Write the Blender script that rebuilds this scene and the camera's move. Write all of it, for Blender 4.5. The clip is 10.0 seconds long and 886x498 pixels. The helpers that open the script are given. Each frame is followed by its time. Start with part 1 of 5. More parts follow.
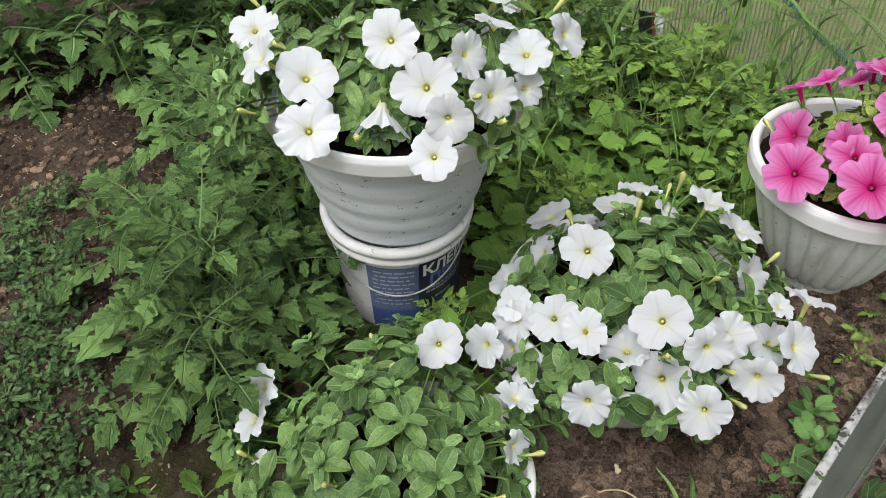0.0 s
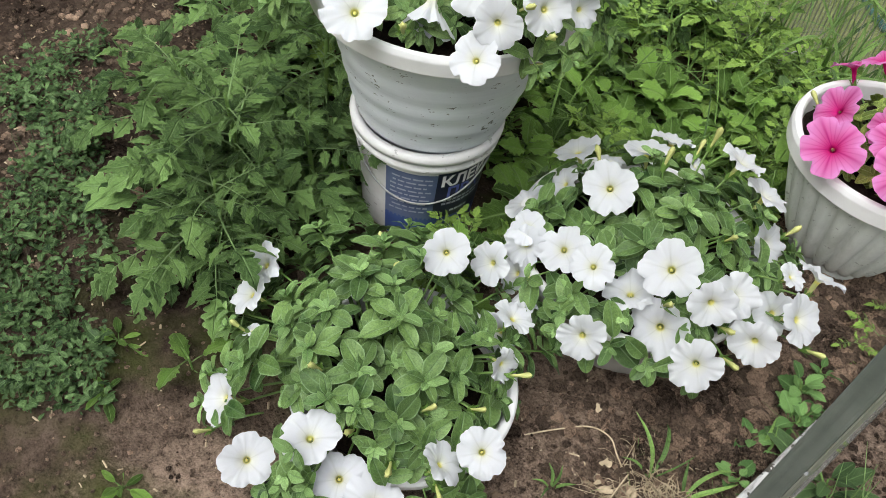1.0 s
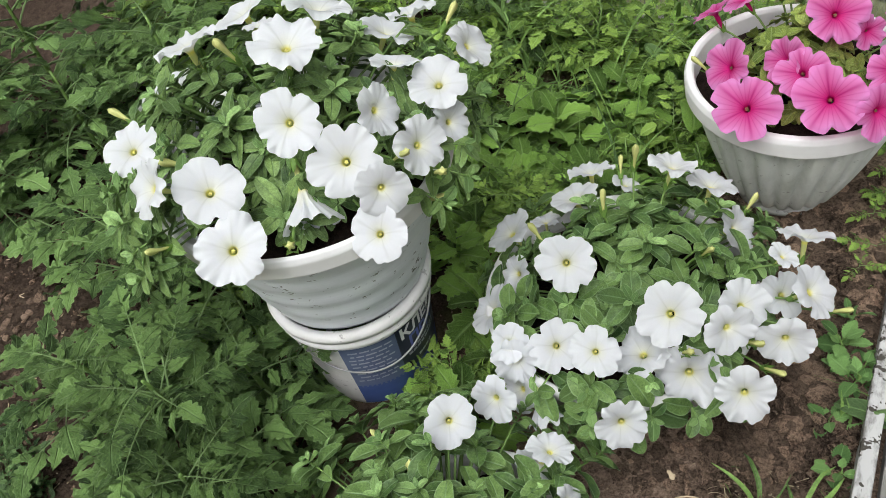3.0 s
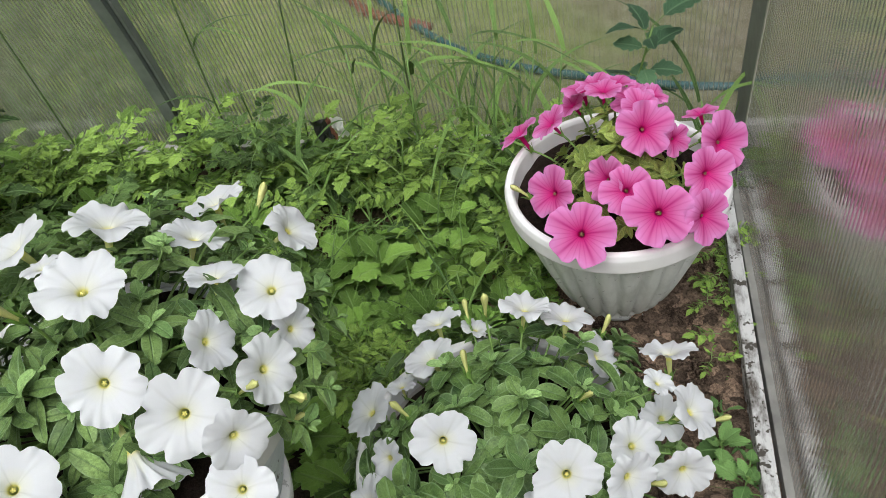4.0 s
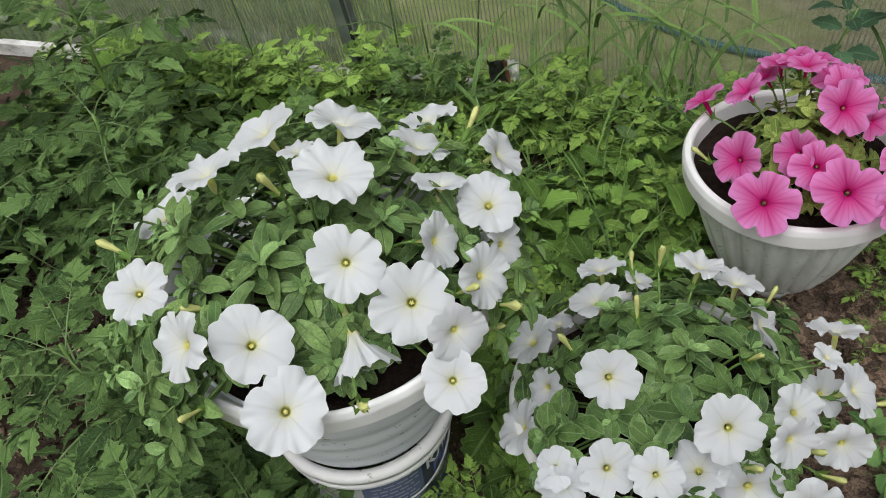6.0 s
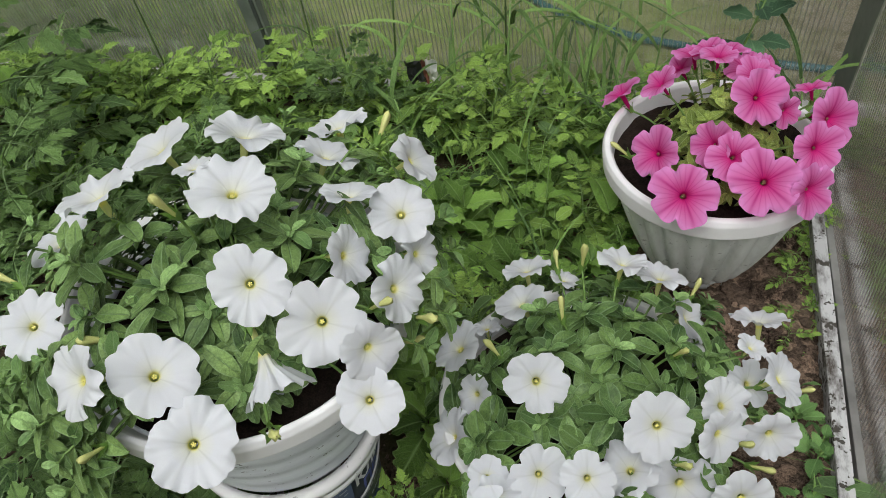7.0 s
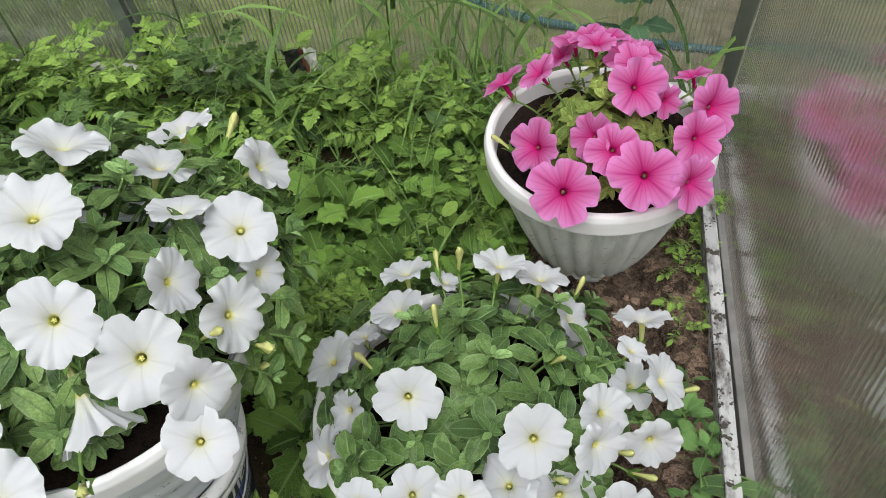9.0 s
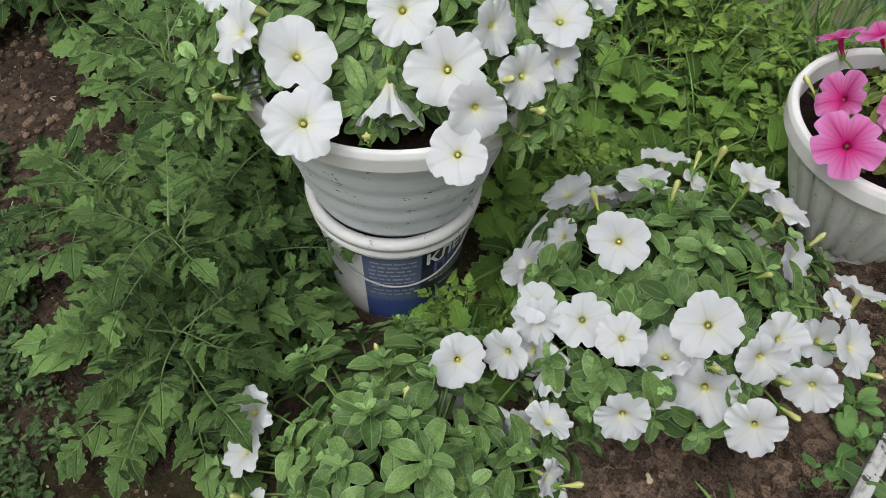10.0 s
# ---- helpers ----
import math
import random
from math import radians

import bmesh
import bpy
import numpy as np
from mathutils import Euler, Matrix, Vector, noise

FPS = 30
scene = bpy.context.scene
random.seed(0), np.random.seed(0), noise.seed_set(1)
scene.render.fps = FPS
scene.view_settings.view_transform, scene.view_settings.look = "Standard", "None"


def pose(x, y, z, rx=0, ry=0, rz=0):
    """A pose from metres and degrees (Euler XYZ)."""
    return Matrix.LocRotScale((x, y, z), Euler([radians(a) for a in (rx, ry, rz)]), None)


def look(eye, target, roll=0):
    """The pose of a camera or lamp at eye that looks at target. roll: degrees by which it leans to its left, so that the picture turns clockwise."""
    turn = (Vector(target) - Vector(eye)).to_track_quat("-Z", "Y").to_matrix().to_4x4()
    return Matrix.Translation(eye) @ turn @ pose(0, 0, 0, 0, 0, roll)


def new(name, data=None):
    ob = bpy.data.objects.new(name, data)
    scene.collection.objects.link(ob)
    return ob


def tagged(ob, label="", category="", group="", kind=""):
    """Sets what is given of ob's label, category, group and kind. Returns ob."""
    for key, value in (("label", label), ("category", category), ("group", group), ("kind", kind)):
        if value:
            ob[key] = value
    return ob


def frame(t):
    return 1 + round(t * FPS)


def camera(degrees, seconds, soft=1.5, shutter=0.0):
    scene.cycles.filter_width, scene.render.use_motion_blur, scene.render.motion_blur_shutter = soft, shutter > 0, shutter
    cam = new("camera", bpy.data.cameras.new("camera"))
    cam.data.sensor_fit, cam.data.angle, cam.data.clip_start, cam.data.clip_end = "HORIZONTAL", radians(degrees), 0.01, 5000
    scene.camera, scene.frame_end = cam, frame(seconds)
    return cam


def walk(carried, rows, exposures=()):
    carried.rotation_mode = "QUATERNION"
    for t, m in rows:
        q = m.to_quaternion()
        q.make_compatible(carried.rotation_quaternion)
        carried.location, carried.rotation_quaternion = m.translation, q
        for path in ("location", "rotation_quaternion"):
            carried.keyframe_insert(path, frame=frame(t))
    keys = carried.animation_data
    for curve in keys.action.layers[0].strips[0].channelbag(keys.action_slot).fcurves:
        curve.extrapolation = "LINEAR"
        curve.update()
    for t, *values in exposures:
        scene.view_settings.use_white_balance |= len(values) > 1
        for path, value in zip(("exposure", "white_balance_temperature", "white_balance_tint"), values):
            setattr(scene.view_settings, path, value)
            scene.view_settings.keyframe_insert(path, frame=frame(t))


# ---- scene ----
cam = camera(55.6, 10.0, soft=0.6)
PATH = [
    (0, (0.003, 0.001, 1.087), (-0.937, 1.06, -0.326), -0.1),
    (0.5, (0.002, 0.0, 1.085), (-0.934, 1.016, -0.361), 2.2),
    (1, (0.015, -0.022, 1.051), (-0.862, 0.954, -0.458), 9.8),
    (1.5, (0.029, -0.038, 1.032), (-0.798, 0.919, -0.517), 11.8),
    (2, (-0.009, -0.016, 1.054), (-0.858, 0.944, -0.481), -1.3),
    (2.2, (-0.03, 0.006, 1.077), (-0.897, 0.978, -0.441), -7.2),
    (3.3, (-0.134, 0.168, 1.078), (-0.896, 1.347, -0.347), -16.7),
    (3.5, (-0.151, 0.208, 1.072), (-0.812, 1.461, -0.34), -15.8),
    (4, (-0.211, 0.245, 1.089), (-0.589, 1.625, -0.309), -11.9),
    (4.5, (-0.22, 0.219, 1.093), (-0.5, 1.616, -0.31), -9.5),
    (5, (-0.243, 0.201, 1.102), (-0.615, 1.571, -0.307), -9.8),
    (5.5, (-0.303, 0.172, 1.109), (-0.808, 1.491, -0.307), -9.1),
    (5.7, (-0.319, 0.163, 1.108), (-0.87, 1.457, -0.314), -8.7),
    (6.8, (-0.341, 0.159, 1.106), (-0.851, 1.433, -0.35), -8.1),
    (7, (-0.313, 0.196, 1.093), (-0.731, 1.507, -0.358), -7.8),
    (7.5, (-0.246, 0.271, 1.096), (-0.411, 1.653, -0.34), -4.7),
    (8, (-0.24, 0.308, 1.071), (-0.321, 1.705, -0.358), -2.9),
    (8.5, (-0.239, 0.306, 1.072), (-0.358, 1.665, -0.391), -3.7),
    (9, (-0.25, 0.279, 1.063), (-0.508, 1.576, -0.438), -4.9),
    (9.5, (-0.252, 0.185, 1.054), (-0.749, 1.379, -0.472), -3.4),
    (10, (-0.185, 0.098, 1.049), (-0.918, 1.104, -0.516), 2.9),
]
walk(cam, [(t, look(eye, target, roll)) for t, eye, target, roll in PATH], [(0, -0.27), (1.2, -0.13), (2, -0.1), (3.5, -0.36), (4.5, -0.34), (5.5, -0.59), (7, -0.66), (8, -0.34), (9, -0.41), (10, -0.57)])

# ---- world and light: a bright overcast sky ----
world = bpy.data.worlds.new("overcast_sky")
scene.world = world
world.use_nodes = True
wn = world.node_tree
sky = wn.nodes.new("ShaderNodeTexSky")
sky.sky_type, sky.sun_disc = "NISHITA", False
sky.sun_elevation, sky.sun_rotation = radians(55), radians(200)
sky.air_density, sky.dust_density, sky.ozone_density = 1.0, 6.0, 1.0
wn.links.new(sky.outputs[0], wn.nodes["Background"].inputs[0])
wn.nodes["Background"].inputs[1].default_value = 0.060

sun = new("sun", bpy.data.lights.new("sun", "SUN"))
sun.data.energy, sun.data.angle, sun.data.color = 3.6, radians(50), (0.985, 0.98, 1.0)
sun.matrix_world = look((0.4, -1.7, 3.9), (0, 0, 0))

# ---- materials ----


def material(name):
    m = bpy.data.materials.new(name)
    m.use_nodes = True
    t = m.node_tree
    return m, t, t.nodes["Principled BSDF"]


def node(t, kind, **values):
    n = t.nodes.new(kind)
    for k, v in values.items():
        n.inputs[k.replace("_", " ")].default_value = v
    return n


def ramp(t, fac, stops):
    n = t.nodes.new("ShaderNodeValToRGB")
    e = n.color_ramp.elements
    while len(e) < len(stops):
        e.new(0.5)
    for k, (p, c) in zip(e, stops):
        k.position, k.color = p, (*c, 1)
    t.links.new(fac, n.inputs[0])
    return n.outputs[0]


def noise_of(t, scale, detail=4.0, rough=0.6, stretch=None):
    tc = t.nodes.new("ShaderNodeTexCoord")
    n = node(t, "ShaderNodeTexNoise", Scale=scale, Detail=detail, Roughness=rough)
    out = tc.outputs["Object"]
    if stretch:
        mp = t.nodes.new("ShaderNodeMapping")
        mp.inputs["Scale"].default_value = stretch
        t.links.new(out, mp.inputs[0])
        out = mp.outputs[0]
    t.links.new(out, n.inputs["Vector"])
    return n.outputs["Fac"]


def mix(t, fac, a, b, how="MIX"):
    n = t.nodes.new("ShaderNodeMix")
    n.data_type, n.blend_type = "RGBA", how
    for slot, v in ((0, fac), (6, a), (7, b)):
        if isinstance(v, bpy.types.NodeSocket):
            t.links.new(v, n.inputs[slot])
        else:
            n.inputs[slot].default_value = v if slot == 0 else (*v, 1)
    return n.outputs[2]


def sums(t, how, a, b=0.0, c=0.0, clamp=False):
    n = t.nodes.new("ShaderNodeMath")
    n.operation, n.use_clamp = how, clamp
    for slot, v in enumerate((a, b, c)):
        if isinstance(v, bpy.types.NodeSocket):
            t.links.new(v, n.inputs[slot])
        else:
            n.inputs[slot].default_value = v
    return n.outputs[0]


def bump(t, bsdf, height, strength=0.3, distance=0.002):
    n = node(t, "ShaderNodeBump", Strength=strength, Distance=distance)
    t.links.new(height, n.inputs["Height"])
    t.links.new(n.outputs[0], bsdf.inputs["Normal"])


def uv_parts(t):
    tc = t.nodes.new("ShaderNodeTexCoord")
    sep = t.nodes.new("ShaderNodeSeparateXYZ")
    t.links.new(tc.outputs["UV"], sep.inputs[0])
    return sep.outputs[0], sep.outputs[1]


def through_light(t, bsdf, colour, share):
    """Lets part of the light through a thin leaf or petal."""
    tr = t.nodes.new("ShaderNodeBsdfTranslucent")
    t.links.new(colour, tr.inputs[0])
    ms = node(t, "ShaderNodeMixShader", Fac=share)
    t.links.new(bsdf.outputs[0], ms.inputs[1])
    t.links.new(tr.outputs[0], ms.inputs[2])
    t.links.new(ms.outputs[0], t.nodes["Material Output"].inputs[0])


def leaf_material(name, dark, light, vein, rough=0.5, share=0.08, patch=60.0, relief=0.75, veined=0.55, spread=0.8, ribs=0.55, gloss=0.24):
    m, t, b = material(name)
    rnd = t.nodes.new("ShaderNodeObjectInfo").outputs["Random"]
    isl = t.nodes.new("ShaderNodeNewGeometry").outputs["Random Per Island"]
    both = sums(t, "FRACT", sums(t, "ADD", rnd, isl))
    n = noise_of(t, patch, 3.0)
    f = sums(t, "ADD", sums(t, "MULTIPLY", both, spread), sums(t, "MULTIPLY", sums(t, "SUBTRACT", n, 0.35), 0.9), clamp=True)
    col = ramp(t, f, [(0.0, dark), (1.0, light)])
    u, v = uv_parts(t)
    off = sums(t, "ABSOLUTE", sums(t, "SUBTRACT", u, 0.5))
    mid = sums(t, "SUBTRACT", 1.0, sums(t, "MULTIPLY", off, 17.0), clamp=True)
    side = sums(t, "SINE", sums(t, "MULTIPLY", sums(t, "SUBTRACT", v, sums(t, "MULTIPLY", off, 0.55)), 52.0))
    side = sums(t, "MULTIPLY", sums(t, "SUBTRACT", side, 0.86, clamp=True), 4.0, clamp=True)
    veins = sums(t, "MAXIMUM", mid, sums(t, "MULTIPLY", side, veined))
    fleck = ramp(t, noise_of(t, 420.0, 3.0, rough=0.7), [(0.35, (0.70, 0.72, 0.68)), (0.65, (1.24, 1.22, 1.24))])
    col = mix(t, 1.0, col, fleck, "MULTIPLY")
    col = mix(t, sums(t, "MULTIPLY", veins, ribs), col, vein)
    edge = sums(t, "MULTIPLY", sums(t, "SUBTRACT", off, 0.43, clamp=True), 14.0, clamp=True)
    col = mix(t, sums(t, "MULTIPLY", edge, 0.45), col, vein)
    t.links.new(col, b.inputs["Base Color"])
    b.inputs["Roughness"].default_value = rough
    b.inputs["Specular IOR Level"].default_value = gloss
    h = sums(t, "SUBTRACT", sums(t, "MULTIPLY", noise_of(t, 260.0, 2.0), 0.5), sums(t, "MULTIPLY", veins, 0.8))
    bump(t, b, h, relief, 0.0022)
    through_light(t, b, col, share)
    return m


M_PETUNIA = leaf_material("petunia_leaf", (0.026, 0.066, 0.016), (0.250, 0.400, 0.120), (0.380, 0.550, 0.302), 0.38, veined=0.25, spread=0.5, ribs=0.34)
M_DULL = leaf_material("dull_petunia_leaf", (0.030, 0.072, 0.018), (0.310, 0.470, 0.150), (0.320, 0.470, 0.258), 0.40, veined=0.25, spread=0.5, ribs=0.34)
M_TIP = leaf_material("petunia_young_leaf", (0.070, 0.150, 0.041), (0.300, 0.480, 0.169), (0.430, 0.600, 0.302), 0.38, veined=0.25, ribs=0.34)
M_PINKLEAF = leaf_material("pink_petunia_leaf", (0.075, 0.130, 0.018), (0.400, 0.530, 0.120), (0.475, 0.603, 0.269), 0.5)
M_TOMATO = leaf_material("tomato_leaf", (0.016, 0.050, 0.012), (0.215, 0.368, 0.108), (0.380, 0.560, 0.246), 0.40, relief=1.5, gloss=0.28, ribs=0.6, spread=1.0)
M_WEED = leaf_material("weed_leaf", (0.012, 0.046, 0.006), (0.315, 0.560, 0.108), (0.400, 0.590, 0.224), 0.36, gloss=0.30, spread=1.0, relief=1.3)
M_FEATHER = leaf_material("feathered_weed_leaf", (0.028, 0.082, 0.010), (0.380, 0.590, 0.115), (0.380, 0.551, 0.224), 0.38, gloss=0.26)
M_NETTLE = leaf_material("nettle_leaf", (0.050, 0.120, 0.032), (0.230, 0.420, 0.130), (0.266, 0.447, 0.168), 0.5)
M_GREYWEED = leaf_material("chickweed_leaf", (0.012, 0.034, 0.011), (0.140, 0.240, 0.085), (0.240, 0.380, 0.146), 0.5)
M_GOOSE = leaf_material("goosefoot_leaf", (0.015, 0.044, 0.026), (0.110, 0.228, 0.111), (0.228, 0.374, 0.202), 0.5)
M_LAWN = leaf_material("lawn_blade", (0.078, 0.153, 0.042), (0.405, 0.615, 0.234), (0.437, 0.562, 0.246), 0.5, share=0.2)
M_GRASS = leaf_material("grass_blade", (0.034, 0.078, 0.023), (0.280, 0.470, 0.120), (0.285, 0.447, 0.179), 0.5)


def plain(name, a, b_, scale=40.0, rough=0.5, relief=0.0):
    m, t, b = material(name)
    f = noise_of(t, scale, 5.0)
    t.links.new(ramp(t, f, [(0.3, a), (0.75, b_)]), b.inputs["Base Color"])
    b.inputs["Roughness"].default_value = rough
    if relief:
        bump(t, b, noise_of(t, scale * 4, 4.0), relief, 0.002)
    return m


M_STALK = plain("dark_grass_stalk", (0.045, 0.085, 0.025), (0.085, 0.14, 0.04), 60, 0.5)
M_STEM = plain("green_stem", (0.10, 0.19, 0.04), (0.17, 0.28, 0.07), 80, 0.55)
M_CALYX = plain("calyx_green", (0.11, 0.22, 0.04), (0.18, 0.32, 0.06), 80, 0.5)
M_BUD = plain("bud_yellow_green", (0.46, 0.50, 0.13), (0.66, 0.66, 0.30), 60, 0.5)
M_STAMEN = plain("throat_stamen", (0.66, 0.60, 0.14), (0.82, 0.76, 0.28), 300, 0.6)
M_PINKEYE = plain("dark_throat_eye", (0.16, 0.09, 0.05), (0.28, 0.14, 0.09), 300, 0.6)
M_STRAW = plain("dry_straw", (0.40, 0.315, 0.195), (0.68, 0.565, 0.39), 60, 0.8, 0.4)
M_FRAME = plain("painted_steel", (0.095, 0.118, 0.102), (0.175, 0.20, 0.178), 25, 0.45, 0.1)
M_DRYLEAF = plain("dry_brown_leaf", (0.13, 0.085, 0.05), (0.30, 0.21, 0.14), 60, 0.8, 0.5)
M_PALE_STEEL = plain("pale_steel", (0.34, 0.36, 0.29), (0.58, 0.58, 0.50), 22, 0.7, 0.5)
M_WIRE = plain("grey_wire", (0.30, 0.31, 0.31), (0.42, 0.42, 0.41), 60, 0.4)
M_BLACK = plain("black_plastic", (0.012, 0.013, 0.015), (0.045, 0.045, 0.05), 30, 0.35, 0.25)
M_TEAL = plain("teal_hose", (0.03, 0.115, 0.12), (0.06, 0.17, 0.18), 30, 0.5)
M_RED = plain("red_hose", (0.22, 0.075, 0.05), (0.31, 0.12, 0.08), 30, 0.5)


def petal_material(name, rim, mid, throat, vein_col, vein_amount, tube, reach, star=None):
    """u runs round the flower, v from the foot of the tube (0) over the throat (0.5) to the rim (1)."""
    m, t, b = material(name)
    u, v = uv_parts(t)
    col = ramp(t, v, [(0.0, tube), (0.40, tube), (0.455, throat), (0.47 + reach, mid), (0.62 + reach, rim), (1.0, rim)])
    if star:
        ray = sums(t, "POWER", sums(t, "ABSOLUTE", sums(t, "COSINE", sums(t, "MULTIPLY", u, math.pi * 5))), 3.0)
        far = sums(t, "MULTIPLY_ADD", ray, 0.16, 0.38)
        inner = sums(t, "SUBTRACT", 1.0, sums(t, "DIVIDE", sums(t, "SUBTRACT", v, 0.49), far), clamp=True)
        col = mix(t, sums(t, "MULTIPLY", sums(t, "POWER", inner, 0.95), 0.97), col, star)
    rnd = t.nodes.new("ShaderNodeObjectInfo").outputs["Random"]
    fine = sums(t, "POWER", sums(t, "ABSOLUTE", sums(t, "COSINE", sums(t, "MULTIPLY", u, math.pi * 5))), 60.0)
    more = sums(t, "POWER", sums(t, "ABSOLUTE", sums(t, "COSINE", sums(t, "MULTIPLY", u, math.pi * 25))), 14.0)
    lines = sums(t, "MAXIMUM", fine, sums(t, "MULTIPLY", more, 0.45 if star else 0.12))
    fade = sums(t, "SUBTRACT", 1.15, v, clamp=True)
    amount = sums(t, "MULTIPLY", sums(t, "MULTIPLY", lines, fade), vein_amount, clamp=True)
    col = mix(t, amount, col, vein_col)
    var = ramp(t, sums(t, "ADD", sums(t, "MULTIPLY", rnd, 0.5), sums(t, "MULTIPLY", noise_of(t, 45.0), 0.5)), [(0.25, (0.93, 0.93, 0.92)), (0.8, (1, 1, 1))])
    col = mix(t, 1.0, col, var, "MULTIPLY")
    t.links.new(col, b.inputs["Base Color"])
    b.inputs["Roughness"].default_value = 0.65
    b.inputs["Specular IOR Level"].default_value = 0.12
    bump(t, b, sums(t, "SUBTRACT", sums(t, "MULTIPLY", noise_of(t, 90.0, 3.0), 1.2), lines), 0.28, 0.0014)
    through_light(t, b, col, 0.36)
    return m


M_WHITE = petal_material("white_petal", (0.815, 0.84, 0.875), (0.82, 0.835, 0.74), (0.84, 0.80, 0.20), (0.48, 0.50, 0.44), 0.42, (0.66, 0.70, 0.28), 0.07)
M_PINK = petal_material("pink_petal", (0.82, 0.30, 0.66), (0.73, 0.15, 0.47), (0.30, 0.012, 0.06), (0.52, 0.012, 0.20), 1.5, (0.50, 0.16, 0.30), 0.06, (0.66, 0.010, 0.20))


def soil_material(name, dark, light, scale=18.0, moss=0.0, crumbs=False):
    m, t, b = material(name)
    big, small = noise_of(t, scale * 0.25, 3.0), noise_of(t, scale * 5, 6.0, rough=0.75)
    grain = noise_of(t, scale * 22, 3.0, rough=0.8)
    f = sums(t, "ADD", sums(t, "MULTIPLY", big, 0.30), sums(t, "ADD", sums(t, "MULTIPLY", small, 0.40), sums(t, "MULTIPLY", grain, 0.30)))
    col = ramp(t, f, [(0.43, dark), (0.57, light)])
    if crumbs:
        isl = t.nodes.new("ShaderNodeNewGeometry").outputs["Random Per Island"]
        col = mix(t, 1.0, col, ramp(t, isl, [(0.0, (0.50,) * 3), (0.6, (0.95,) * 3), (1.0, (1.9, 1.85, 1.8))]), "MULTIPLY")
    if moss:
        pale = sums(t, "MULTIPLY", sums(t, "SUBTRACT", noise_of(t, 2.6, 3.0), 0.38, clamp=True), 3.5, clamp=True)
        tc = t.nodes.new("ShaderNodeTexCoord")
        sep = t.nodes.new("ShaderNodeSeparateXYZ")
        t.links.new(tc.outputs["Object"], sep.inputs[0])
        dry = sums(t, "MULTIPLY_ADD", sums(t, "ADD", sep.outputs[0], sums(t, "MULTIPLY", noise_of(t, 7.0, 4.0), 0.35)), 5.0, 2.4, clamp=True)
        pale = sums(t, "MULTIPLY", dry, sums(t, "MULTIPLY_ADD", pale, 0.3, 0.7))
        col = mix(t, pale, mix(t, 0.80, col, (0.030, 0.019, 0.013)), col)
        g = sums(t, "MULTIPLY", sums(t, "SUBTRACT", noise_of(t, 5.0, 4.0), 0.47, clamp=True), 6.0, clamp=True)
        g = sums(t, "MULTIPLY", sums(t, "MULTIPLY", g, sums(t, "MULTIPLY_ADD", sep.outputs[0], 4.0, 4.2, clamp=True)), sums(t, "MULTIPLY_ADD", sep.outputs[0], -6.0, -2.0, clamp=True))
        col = mix(t, sums(t, "MULTIPLY", g, moss), col, (0.07, 0.085, 0.02))
    t.links.new(col, b.inputs["Base Color"])
    b.inputs["Roughness"].default_value = 0.95
    b.inputs["Specular IOR Level"].default_value = 0.12
    bump(t, b, sums(t, "ADD", small, sums(t, "MULTIPLY", grain, 0.6)), 1.0, 0.010)
    return m, t, b, col


M_POTSOIL = soil_material("potting_soil", (0.014, 0.010, 0.008), (0.05, 0.034, 0.025), 30.0)[0]
M_CLOD = soil_material("soil_clod", (0.030, 0.019, 0.014), (0.38, 0.275, 0.20), 45.0, crumbs=True)[0]


def ground_material():
    m, t, b, soil = soil_material("bed_soil_and_lawn", (0.080, 0.055, 0.040), (0.50, 0.37, 0.275), 14.0, 0.9)
    tc = t.nodes.new("ShaderNodeTexCoord")
    sep = t.nodes.new("ShaderNodeSeparateXYZ")
    t.links.new(tc.outputs["Object"], sep.inputs[0])
    green = ramp(t, noise_of(t, 14.0, 6.0), [(0.3, (0.21, 0.32, 0.06)), (0.5, (0.39, 0.51, 0.14)), (0.7, (0.58, 0.56, 0.27))])
    tan = ramp(t, noise_of(t, 24.0, 6.0), [(0.3, (0.22, 0.20, 0.12)), (0.5, (0.38, 0.34, 0.23)), (0.7, (0.50, 0.45, 0.33))])
    side = sums(t, "MULTIPLY_ADD", sep.outputs[0], 0.9, sums(t, "MULTIPLY_ADD", noise_of(t, 1.6, 4.0), 2.2, -0.25))
    away = sums(t, "MULTIPLY", sums(t, "SUBTRACT", sep.outputs[0], 0.30), 1.6, clamp=True)
    lawn = mix(t, sums(t, "MULTIPLY", sums(t, "SUBTRACT", side, sums(t, "MULTIPLY", away, 1.6)), 1.0, clamp=True), green, tan)
    edge = sums(t, "MULTIPLY_ADD", noise_of(t, 3.0, 5.0), 0.5, -0.25)
    north = sums(t, "MULTIPLY", sums(t, "SUBTRACT", sep.outputs[1], 1.58), 20.0, clamp=True)
    south = sums(t, "MULTIPLY", sums(t, "SUBTRACT", sums(t, "ADD", sums(t, "MULTIPLY", sep.outputs[1], -1.0), edge), 1.6), 6.0, clamp=True)
    east = sums(t, "MULTIPLY", sums(t, "SUBTRACT", sums(t, "ADD", sep.outputs[0], edge), 0.45), 5.0, clamp=True)
    west = sums(t, "MULTIPLY", sums(t, "SUBTRACT", sums(t, "ADD", sums(t, "MULTIPLY", sep.outputs[0], -1.0), edge), 3.3), 5.0, clamp=True)
    out = sums(t, "MAXIMUM", sums(t, "MAXIMUM", north, south), sums(t, "MAXIMUM", east, west))
    t.links.new(mix(t, out, soil, lawn), b.inputs["Base Color"])
    return m


M_GROUND = ground_material()


